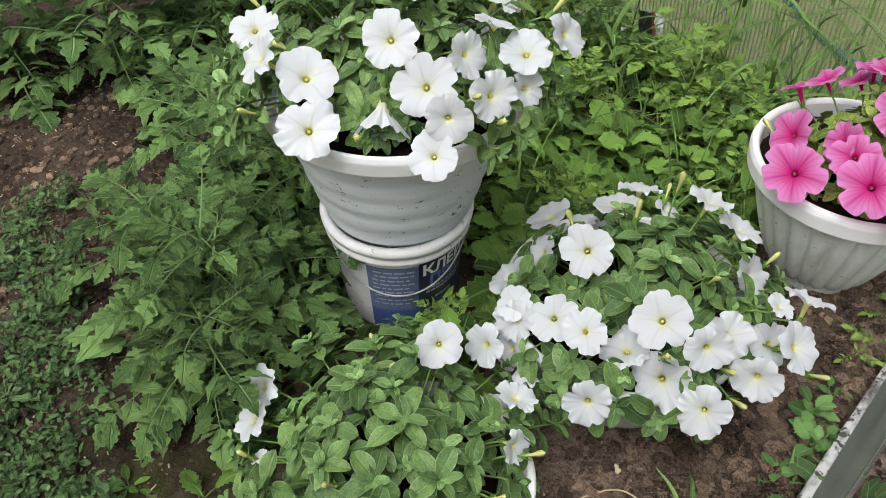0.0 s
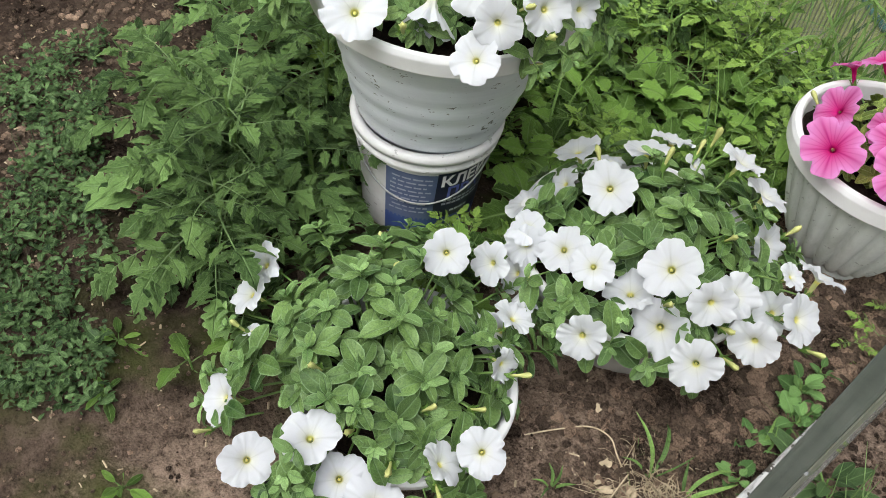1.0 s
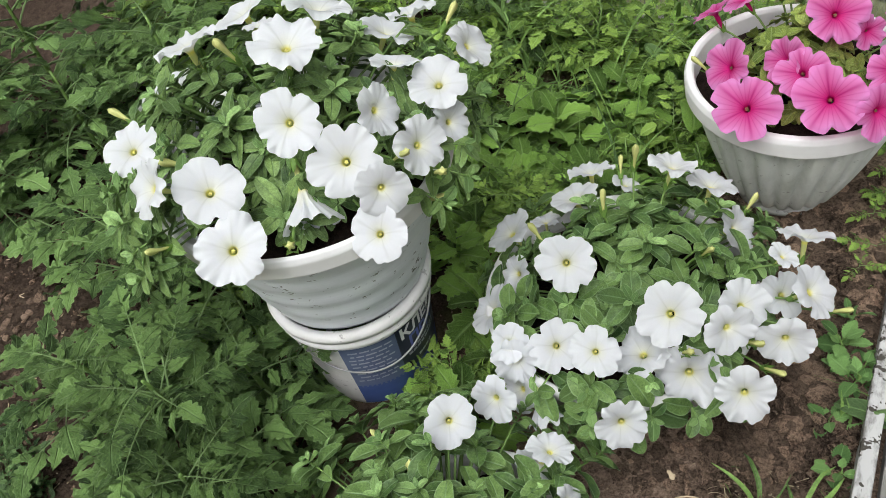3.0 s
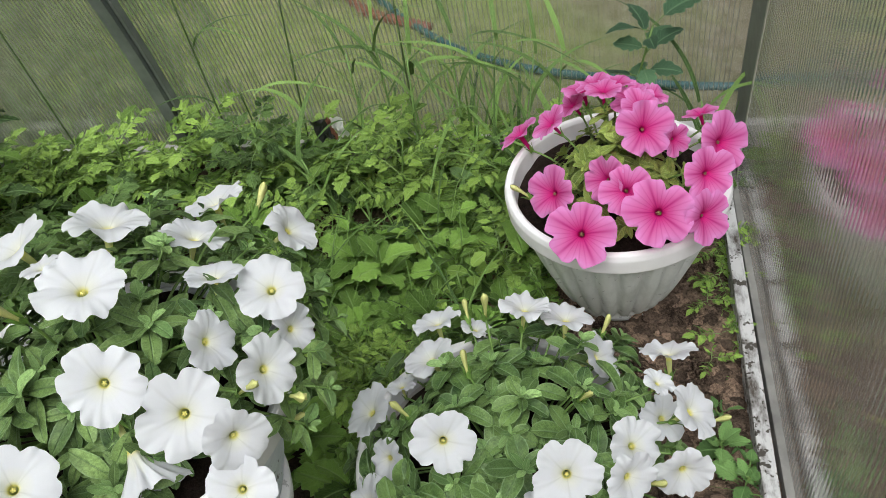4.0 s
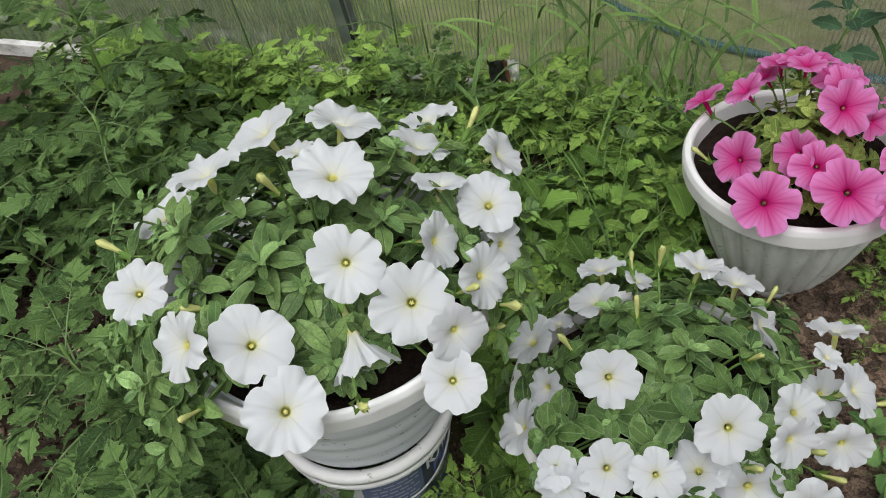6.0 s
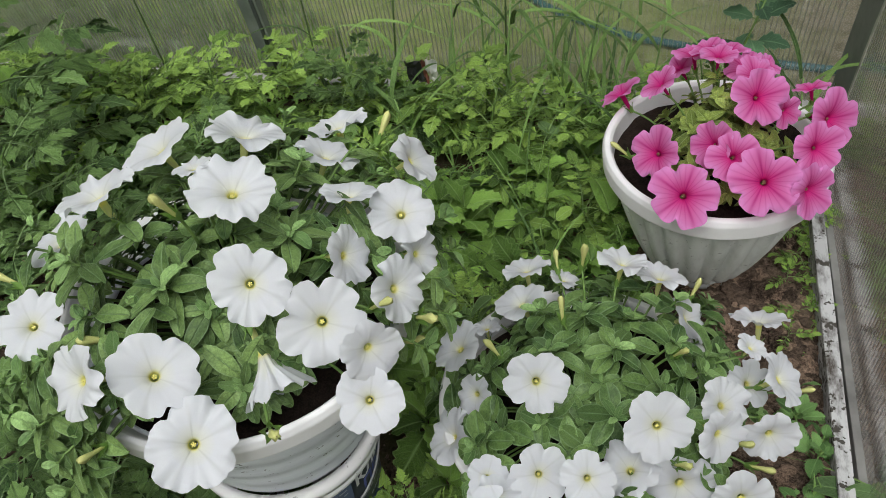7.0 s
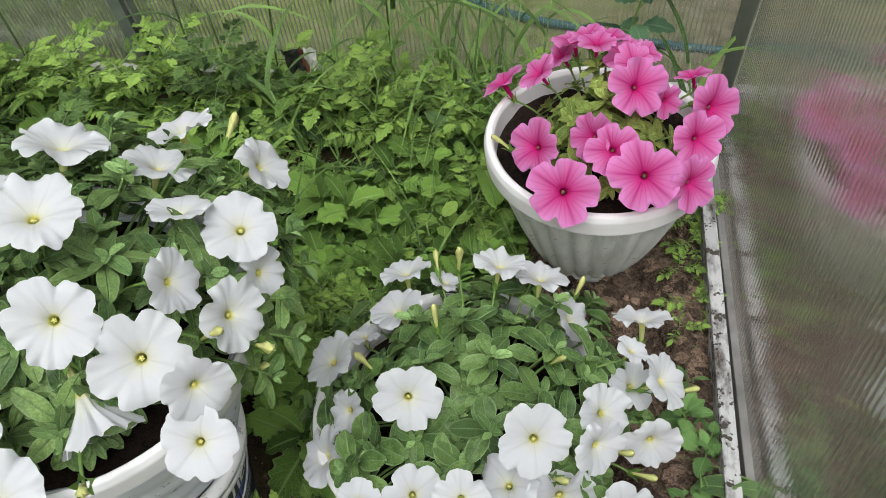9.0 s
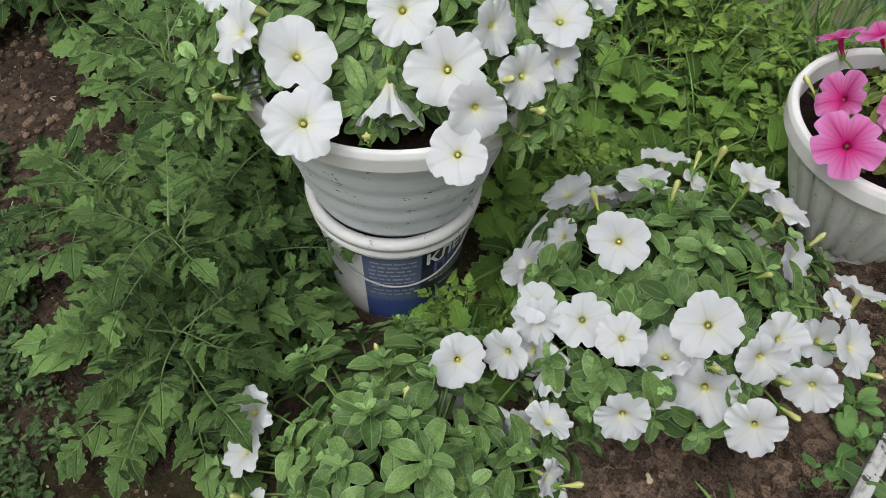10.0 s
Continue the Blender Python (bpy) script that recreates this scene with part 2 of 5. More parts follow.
def plastic(name, base, grime, amount, rough=0.4, scale=9.0, stretch=None, specks=0.0):
    m, t, b = material(name)
    n = noise_of(t, scale, 6.0, rough=0.65, stretch=stretch)
    f = sums(t, "MULTIPLY", sums(t, "SUBTRACT", n, 0.45, clamp=True), amount, clamp=True)
    col = mix(t, f, base, grime)
    if specks:
        s = noise_of(t, 42.0, 3.0, rough=0.8, stretch=(1, 1, 2.2))
        s = sums(t, "MULTIPLY", sums(t, "SUBTRACT", s, 0.635 if specks < 1.0 else 0.57, clamp=True), 30.0, clamp=True)
        col = mix(t, sums(t, "MULTIPLY", s, specks), col, (0.06, 0.055, 0.045))
    t.links.new(col, b.inputs["Base Color"])
    t.links.new(ramp(t, n, [(0.3, (rough - 0.1,) * 3), (0.7, (rough + 0.2,) * 3)]), b.inputs["Roughness"])
    b.inputs["Specular IOR Level"].default_value = 0.25
    bump(t, b, noise_of(t, 60.0, 4.0), 0.08, 0.002)
    return m


M_RIM = plastic("white_plastic_rim", (0.78, 0.79, 0.785), (0.55, 0.55, 0.52), 1.2, 0.62)
M_GREYPOT = plastic("bluish_white_plastic", (0.72, 0.76, 0.80), (0.54, 0.58, 0.62), 2.0, 0.52, 7.0, (0.6, 0.6, 9.0), 0.85)
M_STAINED = plastic("stained_white_plastic", (0.70, 0.73, 0.70), (0.36, 0.39, 0.34), 2.2, 0.5, 14.0, (1.6, 1.6, 0.5), 0.4)
M_BOWL = plastic("greyish_white_plastic", (0.62, 0.61, 0.57), (0.45, 0.43, 0.38), 1.5, 0.45)
M_BUCKET = plastic("white_bucket_plastic", (0.78, 0.78, 0.765), (0.50, 0.48, 0.43), 1.8, 0.4, 14.0, None, 0.4)
M_BOARD = plastic("flaking_white_paint", (0.47, 0.48, 0.47), (0.07, 0.06, 0.05), 4.5, 0.7, 34.0, (1.6, 0.6, 1), 1.0)
M_SAUCER = plastic("dusty_black_plastic", (0.014, 0.014, 0.016), (0.065, 0.055, 0.045), 3.2, 0.45, 22.0, (1.5, 0.5, 1), 0.5)
M_LABEL_DARK = plain("navy_label", (0.012, 0.015, 0.035), (0.02, 0.025, 0.055), 20, 0.3)
M_LABEL_BLUE = plain("blue_label", (0.07, 0.10, 0.20), (0.15, 0.19, 0.30), 14, 0.35)
M_LABEL_LOW = plain("deep_blue_label", (0.03, 0.06, 0.20), (0.06, 0.11, 0.30), 14, 0.35)
M_INK_WHITE = plain("white_print", (0.75, 0.75, 0.75), (0.8, 0.8, 0.8), 20, 0.4)
M_INK_BLUE = plain("blue_print", (0.10, 0.13, 0.40), (0.13, 0.17, 0.48), 20, 0.4)
M_INK_GREY = plain("grey_print", (0.32, 0.36, 0.44), (0.48, 0.50, 0.56), 20, 0.4)


def sheet_material(name, axis, tint, rough, dust, pitch, ripple, ior=1.58):
    """Twin-wall plastic sheet: clear, a little cloudy, with upright flutes."""
    m, t, b = material(name)
    b.inputs["Base Color"].default_value = (*tint, 1)
    b.inputs["Transmission Weight"].default_value = 1.0
    b.inputs["IOR"].default_value = ior
    tc = t.nodes.new("ShaderNodeTexCoord")
    sep = t.nodes.new("ShaderNodeSeparateXYZ")
    t.links.new(tc.outputs["Object"], sep.inputs[0])
    wave = sums(t, "SINE", sums(t, "MULTIPLY", sep.outputs[axis], 2 * math.pi / pitch))
    t.links.new(ramp(t, noise_of(t, 4.0, 4.0), [(0.3, (rough,) * 3), (0.7, (rough * 1.6,) * 3)]), b.inputs["Roughness"])
    bump(t, b, sums(t, "ADD", wave, sums(t, "MULTIPLY", noise_of(t, 9.0, 1.0), 2.0)), ripple, 0.0010)
    film = t.nodes.new("ShaderNodeBsdfTranslucent")
    film.inputs[0].default_value = (0.86, 0.84, 0.78, 1)
    skin = t.nodes.new("ShaderNodeBsdfDiffuse")
    skin.inputs[0].default_value = (0.74, 0.71, 0.66, 1)
    dirt = node(t, "ShaderNodeMixShader", Fac=0.5)
    t.links.new(film.outputs[0], dirt.inputs[1])
    t.links.new(skin.outputs[0], dirt.inputs[2])
    d = sums(t, "MULTIPLY", ramp(t, noise_of(t, 6.0, 5.0), [(0.3, (0.5,) * 3), (0.75, (1.3,) * 3)]), dust)
    ms = t.nodes.new("ShaderNodeMixShader")
    t.links.new(d, ms.inputs[0])
    t.links.new(b.outputs[0], ms.inputs[1])
    t.links.new(dirt.outputs[0], ms.inputs[2])
    t.links.new(ms.outputs[0], t.nodes["Material Output"].inputs[0])
    return m


M_SHEET_FAR = sheet_material("clear_twinwall_sheet", 0, (0.95, 0.96, 0.94), 0.025, 0.06, 0.011, 0.03)
M_SHEET_END = sheet_material("cloudy_twinwall_sheet", 1, (0.93, 0.94, 0.91), 0.002, 0.065, 0.010, 0.06, 1.85)
M_WEB = plain("sheet_web", (0.26, 0.28, 0.21), (0.50, 0.50, 0.42), 30, 0.3)

# ---- building helpers ----


def mesh_of(name, verts, faces, uvs=None, smooth=True):
    me = bpy.data.meshes.new(name)
    me.from_pydata([tuple(map(float, v)) for v in verts], [], faces)
    if uvs is not None:
        layer = me.uv_layers.new(name="UVMap")
        loops = np.empty(len(me.loops), dtype=np.int32)
        me.loops.foreach_get("vertex_index", loops)
        layer.data.foreach_set("uv", np.asarray(uvs, dtype=np.float32)[loops].ravel())
    if smooth:
        me.polygons.foreach_set("use_smooth", np.ones(len(me.polygons), dtype=bool))
    me.update()
    return me


def part(name, data, mat, parent=None, label="", m=None):
    """One mesh object (from a mesh or a bmesh) under a thing or a part."""
    if isinstance(data, bmesh.types.BMesh):
        me = bpy.data.meshes.new(name)
        data.to_mesh(me)
        data.free()
        data = me
    if mat is not None and not data.materials:
        data.materials.append(mat)
    ob = new(name, data)
    if parent is not None:
        ob.parent = parent
    if m is not None:
        ob.matrix_basis = m
    if label:
        ob["label"] = label
    return ob


def thing(name, at, label, category, group="", kind=""):
    ob = new(name)
    ob.empty_display_size = 0.02
    ob.location = at
    return tagged(ob, label, category, group, kind)


def grid_faces(rows, cols, wrap=False):
    out = []
    for i in range(rows - 1):
        for j in range(cols if wrap else cols - 1):
            k = (j + 1) % cols
            out.append((i * cols + j, i * cols + k, (i + 1) * cols + k, (i + 1) * cols + j))
    return out


def lathe(profile, n=64, flutes=0, depth=0.0, lo=0.0, hi=1.0):
    """Turns a closed profile of (radius, height) round z; flutes press shallow upright grooves between the heights lo and hi."""
    verts = []
    for r, z in profile:
        for k in range(n):
            a = 2 * math.pi * k / n
            rr = r
            if flutes and lo < z < hi:
                rr = r - depth * (0.5 + 0.5 * math.cos(flutes * a)) ** 3
            verts.append((rr * math.cos(a), rr * math.sin(a), z))
    faces = grid_faces(len(profile), n, True)
    return verts, faces


def lathe_mesh(name, profile, n=64, **kw):
    v, f = lathe(profile, n, **kw)
    return mesh_of(name, v, f)


def box_bm(x0, x1, y0, y1, z0, z1, bevel=0.0):
    bm = bmesh.new()
    bmesh.ops.create_cube(bm, size=1.0)
    for v in bm.verts:
        v.co = Vector(((x0 + x1) / 2 + v.co.x * (x1 - x0), (y0 + y1) / 2 + v.co.y * (y1 - y0), (z0 + z1) / 2 + v.co.z * (z1 - z0)))
    if bevel:
        bmesh.ops.bevel(bm, geom=bm.edges[:], offset=bevel, segments=2, affect="EDGES", profile=0.6)
    return bm


def tube_mesh(name, pts, radii, n=6):
    """A round tapering tube along points."""
    verts, faces = [], []
    pts = [Vector(p) for p in pts]
    for i, p in enumerate(pts):
        d = (pts[min(i + 1, len(pts) - 1)] - pts[max(i - 1, 0)]).normalized()
        a = d.cross(Vector((0.31, 0.17, 0.93)) if abs(d.z) < 0.95 else Vector((1, 0, 0))).normalized()
        b = d.cross(a)
        for k in range(n):
            w = 2 * math.pi * k / n
            verts.append(p + radii[i] * (math.cos(w) * a + math.sin(w) * b))
    faces = grid_faces(len(pts), n, True)
    faces.append(tuple(range(n))[::-1])
    faces.append(tuple(range((len(pts) - 1) * n, len(pts) * n)))
    return mesh_of(name, verts, faces)


def smooth_line(pts, n=6):
    """Points of a smooth curve through the given ones."""
    p = [Vector(q) for q in pts]
    p = [2 * p[0] - p[1]] + p + [2 * p[-1] - p[-2]]
    out = []
    for i in range(1, len(p) - 2):
        for k in range(n):
            t = k / n
            out.append(0.5 * (2 * p[i] + (p[i + 1] - p[i - 1]) * t + (2 * p[i - 1] - 5 * p[i] + 4 * p[i + 1] - p[i + 2]) * t * t + (3 * p[i] - p[i - 1] - 3 * p[i + 1] + p[i + 2]) * t ** 3))
    return out + [p[-2]]


def bend(a, b, lift, n=6):
    """Points of a gently bowed line from a to b."""
    a, b = Vector(a), Vector(b)
    return [a.lerp(b, i / (n - 1)) + Vector((0, 0, lift * 4 * (i / (n - 1)) * (1 - i / (n - 1)))) for i in range(n)]


def facing(at, normal, spin=0.0, size=1.0):
    """A pose at a place with z along the normal."""
    q = Vector(normal).normalized().to_track_quat("Z", "Y").to_matrix().to_4x4()
    return Matrix.Translation(at) @ q @ Matrix.Rotation(spin, 4, "Z") @ Matrix.Scale(size, 4)


def along(at, way, up, size=1.0):
    """A pose at a place with y along the way and z towards up: for leaves."""
    y = Vector(way).normalized()
    x = y.cross(Vector(up))
    if x.length < 1e-4:
        x = y.cross(Vector((1, 0, 0.2)))
    x.normalize()
    z = x.cross(y)
    m = Matrix((x, y, z)).transposed().to_4x4()
    return Matrix.Translation(at) @ m @ Matrix.Scale(size, 4)


def joined(name, items, mat, parent=None, label="", category=""):
    """Many leaves, (mesh, pose) each, as one mesh of kind stuff."""
    V, F, U, k = [], [], [], 0
    cache = {}
    for me, m in items:
        if me.name not in cache:
            co = np.empty(len(me.vertices) * 3)
            me.vertices.foreach_get("co", co)
            uv = np.zeros((len(me.vertices), 2))
            for lp, d in zip(me.loops, me.uv_layers[0].data):
                uv[lp.vertex_index] = d.uv
            cache[me.name] = (co.reshape(-1, 3), uv, [tuple(p.vertices) for p in me.polygons])
        co, uv, faces = cache[me.name]
        a = np.array(m)
        V.append(co @ a[:3, :3].T + a[:3, 3])
        U.append(uv)
        F += [tuple(i + k for i in f) for f in faces]
        k += len(co)
    ob = part(name, mesh_of(name, np.concatenate(V), F, np.concatenate(U)), mat, parent)
    return tagged(ob, label, category, kind="stuff")


# ---- leaf and flower shapes (unit length, scaled where they are placed) ----


def leaf_sheet(rng, width, droop, fold, teeth=0, tooth=0.0, point=0.3, n=9, wave=0.02, base=0.5, skew=1.0):
    """An oval leaf one long, along y. point: how sharp its tip is; base: how broad its foot; teeth along the edge."""
    verts, uvs = [], []
    ph = rng.random() * 6
    for i in range(n):
        t = 0.5 - 0.5 * math.cos(math.pi * i / (n - 1))
        w = width * 0.5 * (math.sqrt(max(0.0, 1 - (2 * t ** skew - 1) ** 2)) + 0.012)
        w *= base + (1 - base) * min(1.0, t / 0.45) ** 0.8
        w *= 1 - point * max(0.0, (t - 0.45) / 0.55) ** 1.5
        z = -droop * t * t
        jit = wave * math.sin(t * 9 + ph)
        for s in (-1, -0.55, 0, 0.55, 1):
            saw = (t * teeth + 0.3 * (s > 0)) % 1.0
            k = (1 + tooth * ((saw / 0.7 if saw < 0.7 else (1 - saw) / 0.3) - 0.6)) if teeth and abs(s) == 1 else 1.0
            verts.append((s * w * k, t + (0.02 * abs(s) if teeth else 0), z + fold * abs(s) * w - 0.25 * fold * w * s * s + jit * s * s * (1 if s > 0 else -0.6)))
            uvs.append((0.5 + 0.5 * s, t))
    return verts, grid_faces(n, 5), uvs


def leaf_meshes(name, count, seed, **kw):
    rng = random.Random(seed)
    out = []
    for _ in range(count):
        k = dict(kw)
        for key in ("width", "droop", "fold"):
            k[key] = kw[key] * rng.uniform(0.8, 1.2)
        v, f, u = leaf_sheet(rng, **k)
        out.append(mesh_of(name, v, f, u))
    return out


def lobed_leaflet(rng, length, width, lobes=3):
    """A tomato leaflet: oval and pointed, with shallow forward lobes and a rolled edge."""
    n, verts, uvs = 29, [], []
    ph = (rng.random(), rng.random())
    curl, twist, roll = rng.uniform(0.05, 0.4), rng.uniform(-0.2, 0.2), rng.uniform(0.1, 0.55)
    for i in range(n):
        t = i / (n - 1)
        full = width * 0.5 * (math.sin(math.pi * t ** 0.72) ** 0.85 if 0 < t < 1 else 0.03)
        z = -curl * length * t * t
        for s in (-1, -0.55, 0, 0.55, 1):
            k = (t * lobes + 0.5 * ph[s > 0]) % 1.0
            cut = 0.56 + 0.48 * math.sin(math.pi * k) ** 0.7 * min(1.0, 3.0 * (1 - t))
            w = full * (cut if abs(s) == 1 else 0.42 + 0.45 * cut)
            verts.append((s * w + twist * length * t * t, t * length + 0.16 * abs(s) * w, z + roll * abs(s) * w - 0.6 * roll * w * s * s + 0.02 * length * math.sin(11 * t + 4 * s + 6 * ph[0])))
            uvs.append((0.5 + 0.5 * s, t))
    return verts, grid_faces(n, 5), uvs


def compound_leaf(name, seed, pairs=3, droop=0.35, slim=1.0):
    """A feathered leaf one long: midrib, pairs of lobed leaflets, small ones between, and one at the tip."""
    rng = random.Random(seed)
    V, F, U = [], [], []

    def add(v, f, u, m):
        k = len(V)
        V.extend(m @ Vector(p) for p in v)
        F.extend(tuple(i + k for i in q) for q in f)
        U.extend(u)

    def rib(t):
        return Vector((0.03 * math.sin(3 * t), t, -droop * t * t))

    pts = [rib(i / 7 * 0.75) for i in range(8)]
    tm = []
    for i, p in enumerate(pts):
        r = 0.013 - 0.0011 * i
        tm += [(p.x + r * math.cos(a), p.y, p.z + r * math.sin(a)) for a in (0.5, 2.6, 4.7)]
    k = len(V)
    V.extend(Vector(p) for p in tm)
    F.extend(tuple(i + k for i in q) for q in grid_faces(8, 3, True))
    U.extend([(0.5, 0.5)] * len(tm))
    for i in range(pairs):
        t = 0.22 + 0.5 * i / max(1, pairs - 1)
        for s in (-1, 1):
            tt = t + rng.uniform(-0.04, 0.04)
            ln = rng.uniform(0.22, 0.32) * (1.0 - 0.12 * abs(i - pairs * 0.45))
            v, f, u = lobed_leaflet(rng, ln, ln * slim * rng.uniform(0.50, 0.64), rng.choice((3, 4, 4)))
            turn = Matrix.Rotation(s * -rng.uniform(0.9, 1.25), 4, "Z") @ Matrix.Rotation(rng.uniform(-0.5, 0.2), 4, "X") @ Matrix.Rotation(rng.uniform(-0.4, 0.4), 4, "Y")
            add(v, f, u, Matrix.Translation(rib(tt)) @ turn @ Matrix.Translation((0, 0.045, 0)))
            stalk_a, stalk_b = rib(tt), rib(tt) + turn.to_3x3() @ Vector((0, 0.05, 0))
            add([stalk_a + Vector((0, 0.006, 0)), stalk_a - Vector((0, 0.006, 0)), stalk_b - Vector((0, 0.004, 0)), stalk_b + Vector((0, 0.004, 0))], [(0, 1, 2, 3)], [(0.5, 0.5)] * 4, Matrix())
            if rng.random() < 0.8:
                ls = rng.uniform(0.08, 0.13)
                v, f, u = leaf_sheet(rng, 0.7, 0.2, 0.3, n=5)
                turn = Matrix.Rotation(s * -1.3, 4, "Z") @ Matrix.Rotation(rng.uniform(-0.4, 0.3), 4, "X") @ Matrix.Scale(ls, 4)
                add(v, f, u, Matrix.Translation(rib(tt + 0.09)) @ turn)
    ln = rng.uniform(0.32, 0.40)
    v, f, u = lobed_leaflet(rng, ln, ln * 0.62, 5)
    add(v, f, u, Matrix.Translation(rib(0.74)) @ Matrix.Rotation(rng.uniform(-0.3, 0.3), 4, "Z") @ Matrix.Rotation(-2 * droop * 0.74, 4, "X"))
    return mesh_of(name, V, F, U)


def corolla(name, seed, ruffle=0.05, lobe=0.07, cup=0.10, tube=0.95, wavy=1.0):
    """A funnel flower of radius one: a tube below, a round five-lobed limb with a ruffled edge; z looks out of the throat."""
    rng = random.Random(seed)
    ph = [rng.random() * 6.28 for _ in range(6)]
    n = 110
    rings = [(0.055, -tube - 0.12, 0.0), (0.075, -tube * 0.75, 0.15), (0.10, -tube * 0.52, 0.3), (0.105, -0.36, 0.40), (0.105, -0.25, 0.45), (0.15, -0.155, 0.52), (0.29, -0.055, 0.60), (0.48, 0.02, 0.68), (0.65, 0.065, 0.77), (0.80, 0.09, 0.85), (0.91, 0.092, 0.92), (1.0, 0.075, 1.0)]
    verts, uvs = [], []
    for r, z, v in rings:
        for k in range(n + 1):
            a = 2 * math.pi * k / n
            e = max(0.0, (r - 0.3) / 0.7)
            notch = abs(math.cos(2.5 * a))
            gap = abs((5 * k / n) % 1.0 - 0.5)
            edge = 1 + lobe * (0.15 - math.exp(-(gap / 0.10) ** 2) + 0.10 * (notch ** 0.4 - 0.8)) * e * e + wavy * 0.016 * e * math.sin(11 * a + ph[0]) + wavy * 0.095 * e ** 4 * noise.noise(Vector((3.2 * math.cos(a), 3.2 * math.sin(a), seed))) + wavy * 0.075 * e ** 6 * noise.noise(Vector((8 * math.cos(a), 8 * math.sin(a), seed + 9))) + 0.05 * e * math.sin(2 * a + ph[3]) + 0.035 * e * math.sin(3 * a + ph[4])
            up = ruffle * e ** 3.5 * (math.sin(5 * a + ph[2]) * 0.7 + math.sin(8 * a + ph[3]) * 0.5 + 0.3 * math.sin(17 * a + ph[4]) + 1.2 * noise.noise(Vector((4 * math.cos(a), 4 * math.sin(a), seed + 5))))
            up += cup * e * e * math.sin(a + ph[5]) - 0.022 * e * (1 - notch) ** 4 + 0.008 * e * notch ** 14
            verts.append((r * edge * math.cos(a), r * edge * math.sin(a), z + up))
            uvs.append((k / n, v))
    return mesh_of(name, verts, grid_faces(len(rings), n + 1), uvs)


def wilted(name, seed):
    """A drooping, folded flower."""
    me = corolla(name, seed, 0.12, 0.1, 0.0)
    for v in me.vertices:
        x, y, z = v.co
        r = math.hypot(x, y)
        if r > 0.2:
            f = 0.36 + 0.30 * r + 0.07 * math.sin(5 * math.atan2(y, x)) + 0.10 * math.sin(2 * math.atan2(y, x))
            v.co = (x / r * f * r ** 0.6, y / r * f * r ** 0.6, -0.1 + 0.80 * r + 0.08 * math.sin(9 * math.atan2(y, x)))
    return me


def calyx_mesh(name):
    """Five narrow sepals round the foot of the tube."""
    V, F = [], []
    for k in range(5):
        a = 2 * math.pi * k / 5
        c, s = math.cos(a), math.sin(a)
        for i in range(5):
            t = i / 4
            w = 0.075 * math.sin(math.pi * (0.15 + 0.8 * t))
            r = 0.075 + 0.15 * t * t
            z = -1.10 + 0.42 * t
            V += [(r * c - w * s, r * s + w * c, z), ((r + 0.03) * c, (r + 0.03) * s, z), (r * c + w * s, r * s - w * c, z)]
        F += [tuple(q + k * 15 for q in f) for f in grid_faces(5, 3)]
    return mesh_of(name, V, F)


def stamen_mesh(name):
    bm = bmesh.new()
    for k in range(5):
        a = k * 1.257
        bmesh.ops.create_icosphere(bm, subdivisions=1, radius=0.024, matrix=Matrix.Translation((0.045 * math.cos(a), 0.045 * math.sin(a), -0.215)))
    bmesh.ops.create_icosphere(bm, subdivisions=1, radius=0.032, matrix=Matrix.Translation((0, 0, -0.20)))
    me = bpy.data.meshes.new(name)
    bm.to_mesh(me)
    bm.free()
    return me


def bud_mesh(name, seed):
    """A closed, twisted bud one long along z, with its pleats."""
    rng = random.Random(seed)
    V, n = [], 10
    prof = [(0.045, 0.0), (0.048, 0.22), (0.060, 0.45), (0.088, 0.66), (0.104, 0.80), (0.094, 0.90), (0.055, 0.97), (0.012, 1.0)]
    for r, z in prof:
        for k in range(n):
            a = 2 * math.pi * k / n + z * 1.2
            rr = r * (1 + 0.5 * (k % 2 - 0.5) * min(1.0, 2 * z))
            V.append((rr * math.cos(a) + 0.08 * z * z, rr * math.sin(a), z + (0.02 * rng.uniform(-1, 1) if z > 0.95 else 0)))
    return mesh_of(name, V, grid_faces(len(prof), n, True))


WHITE_FLOWERS = [corolla("corolla", 10 + i, 0.055 + 0.012 * i, 0.13 + 0.05 * (i % 3), 0.05 + 0.03 * (i % 4), wavy=0.5) for i in range(7)]
PINK_FLOWERS = [corolla("corolla", 40 + i, 0.04 + 0.010 * i, 0.23, 0.06 + 0.03 * (i % 3), wavy=0.35) for i in range(6)]
WILTED = wilted("corolla", 77)
CALYX, STAMEN, EYE_SPOT = calyx_mesh("calyx"), stamen_mesh("stamen"), stamen_mesh("stamen")
BUDS = [bud_mesh("bud", i) for i in range(3)]
PETUNIA_LEAVES = leaf_meshes("leaf", 6, 1, width=0.60, droop=0.30, fold=0.48, point=0.0, base=0.50, n=11, wave=0.04, skew=1.15)
NARROW_LEAVES = leaf_meshes("leaf", 5, 17, width=0.42, droop=0.30, fold=0.35, point=0.10, base=0.45, n=11, wave=0.04, skew=1.15)
TIP_LEAVES = leaf_meshes("leaf", 3, 9, width=0.58, droop=0.3, fold=0.40, point=0.10, base=0.5, n=9, wave=0.04, skew=1.1)
PINK_LEAVES = leaf_meshes("leaf", 4, 2, width=0.46, droop=0.3, fold=0.3, point=0.15, base=0.5, n=10, wave=0.05)
WEED_LEAVES = leaf_meshes("leaf", 6, 3, width=0.58, droop=0.35, fold=0.40, teeth=6, tooth=0.42, point=0.12, base=0.34, n=31, wave=0.07, skew=1.25)
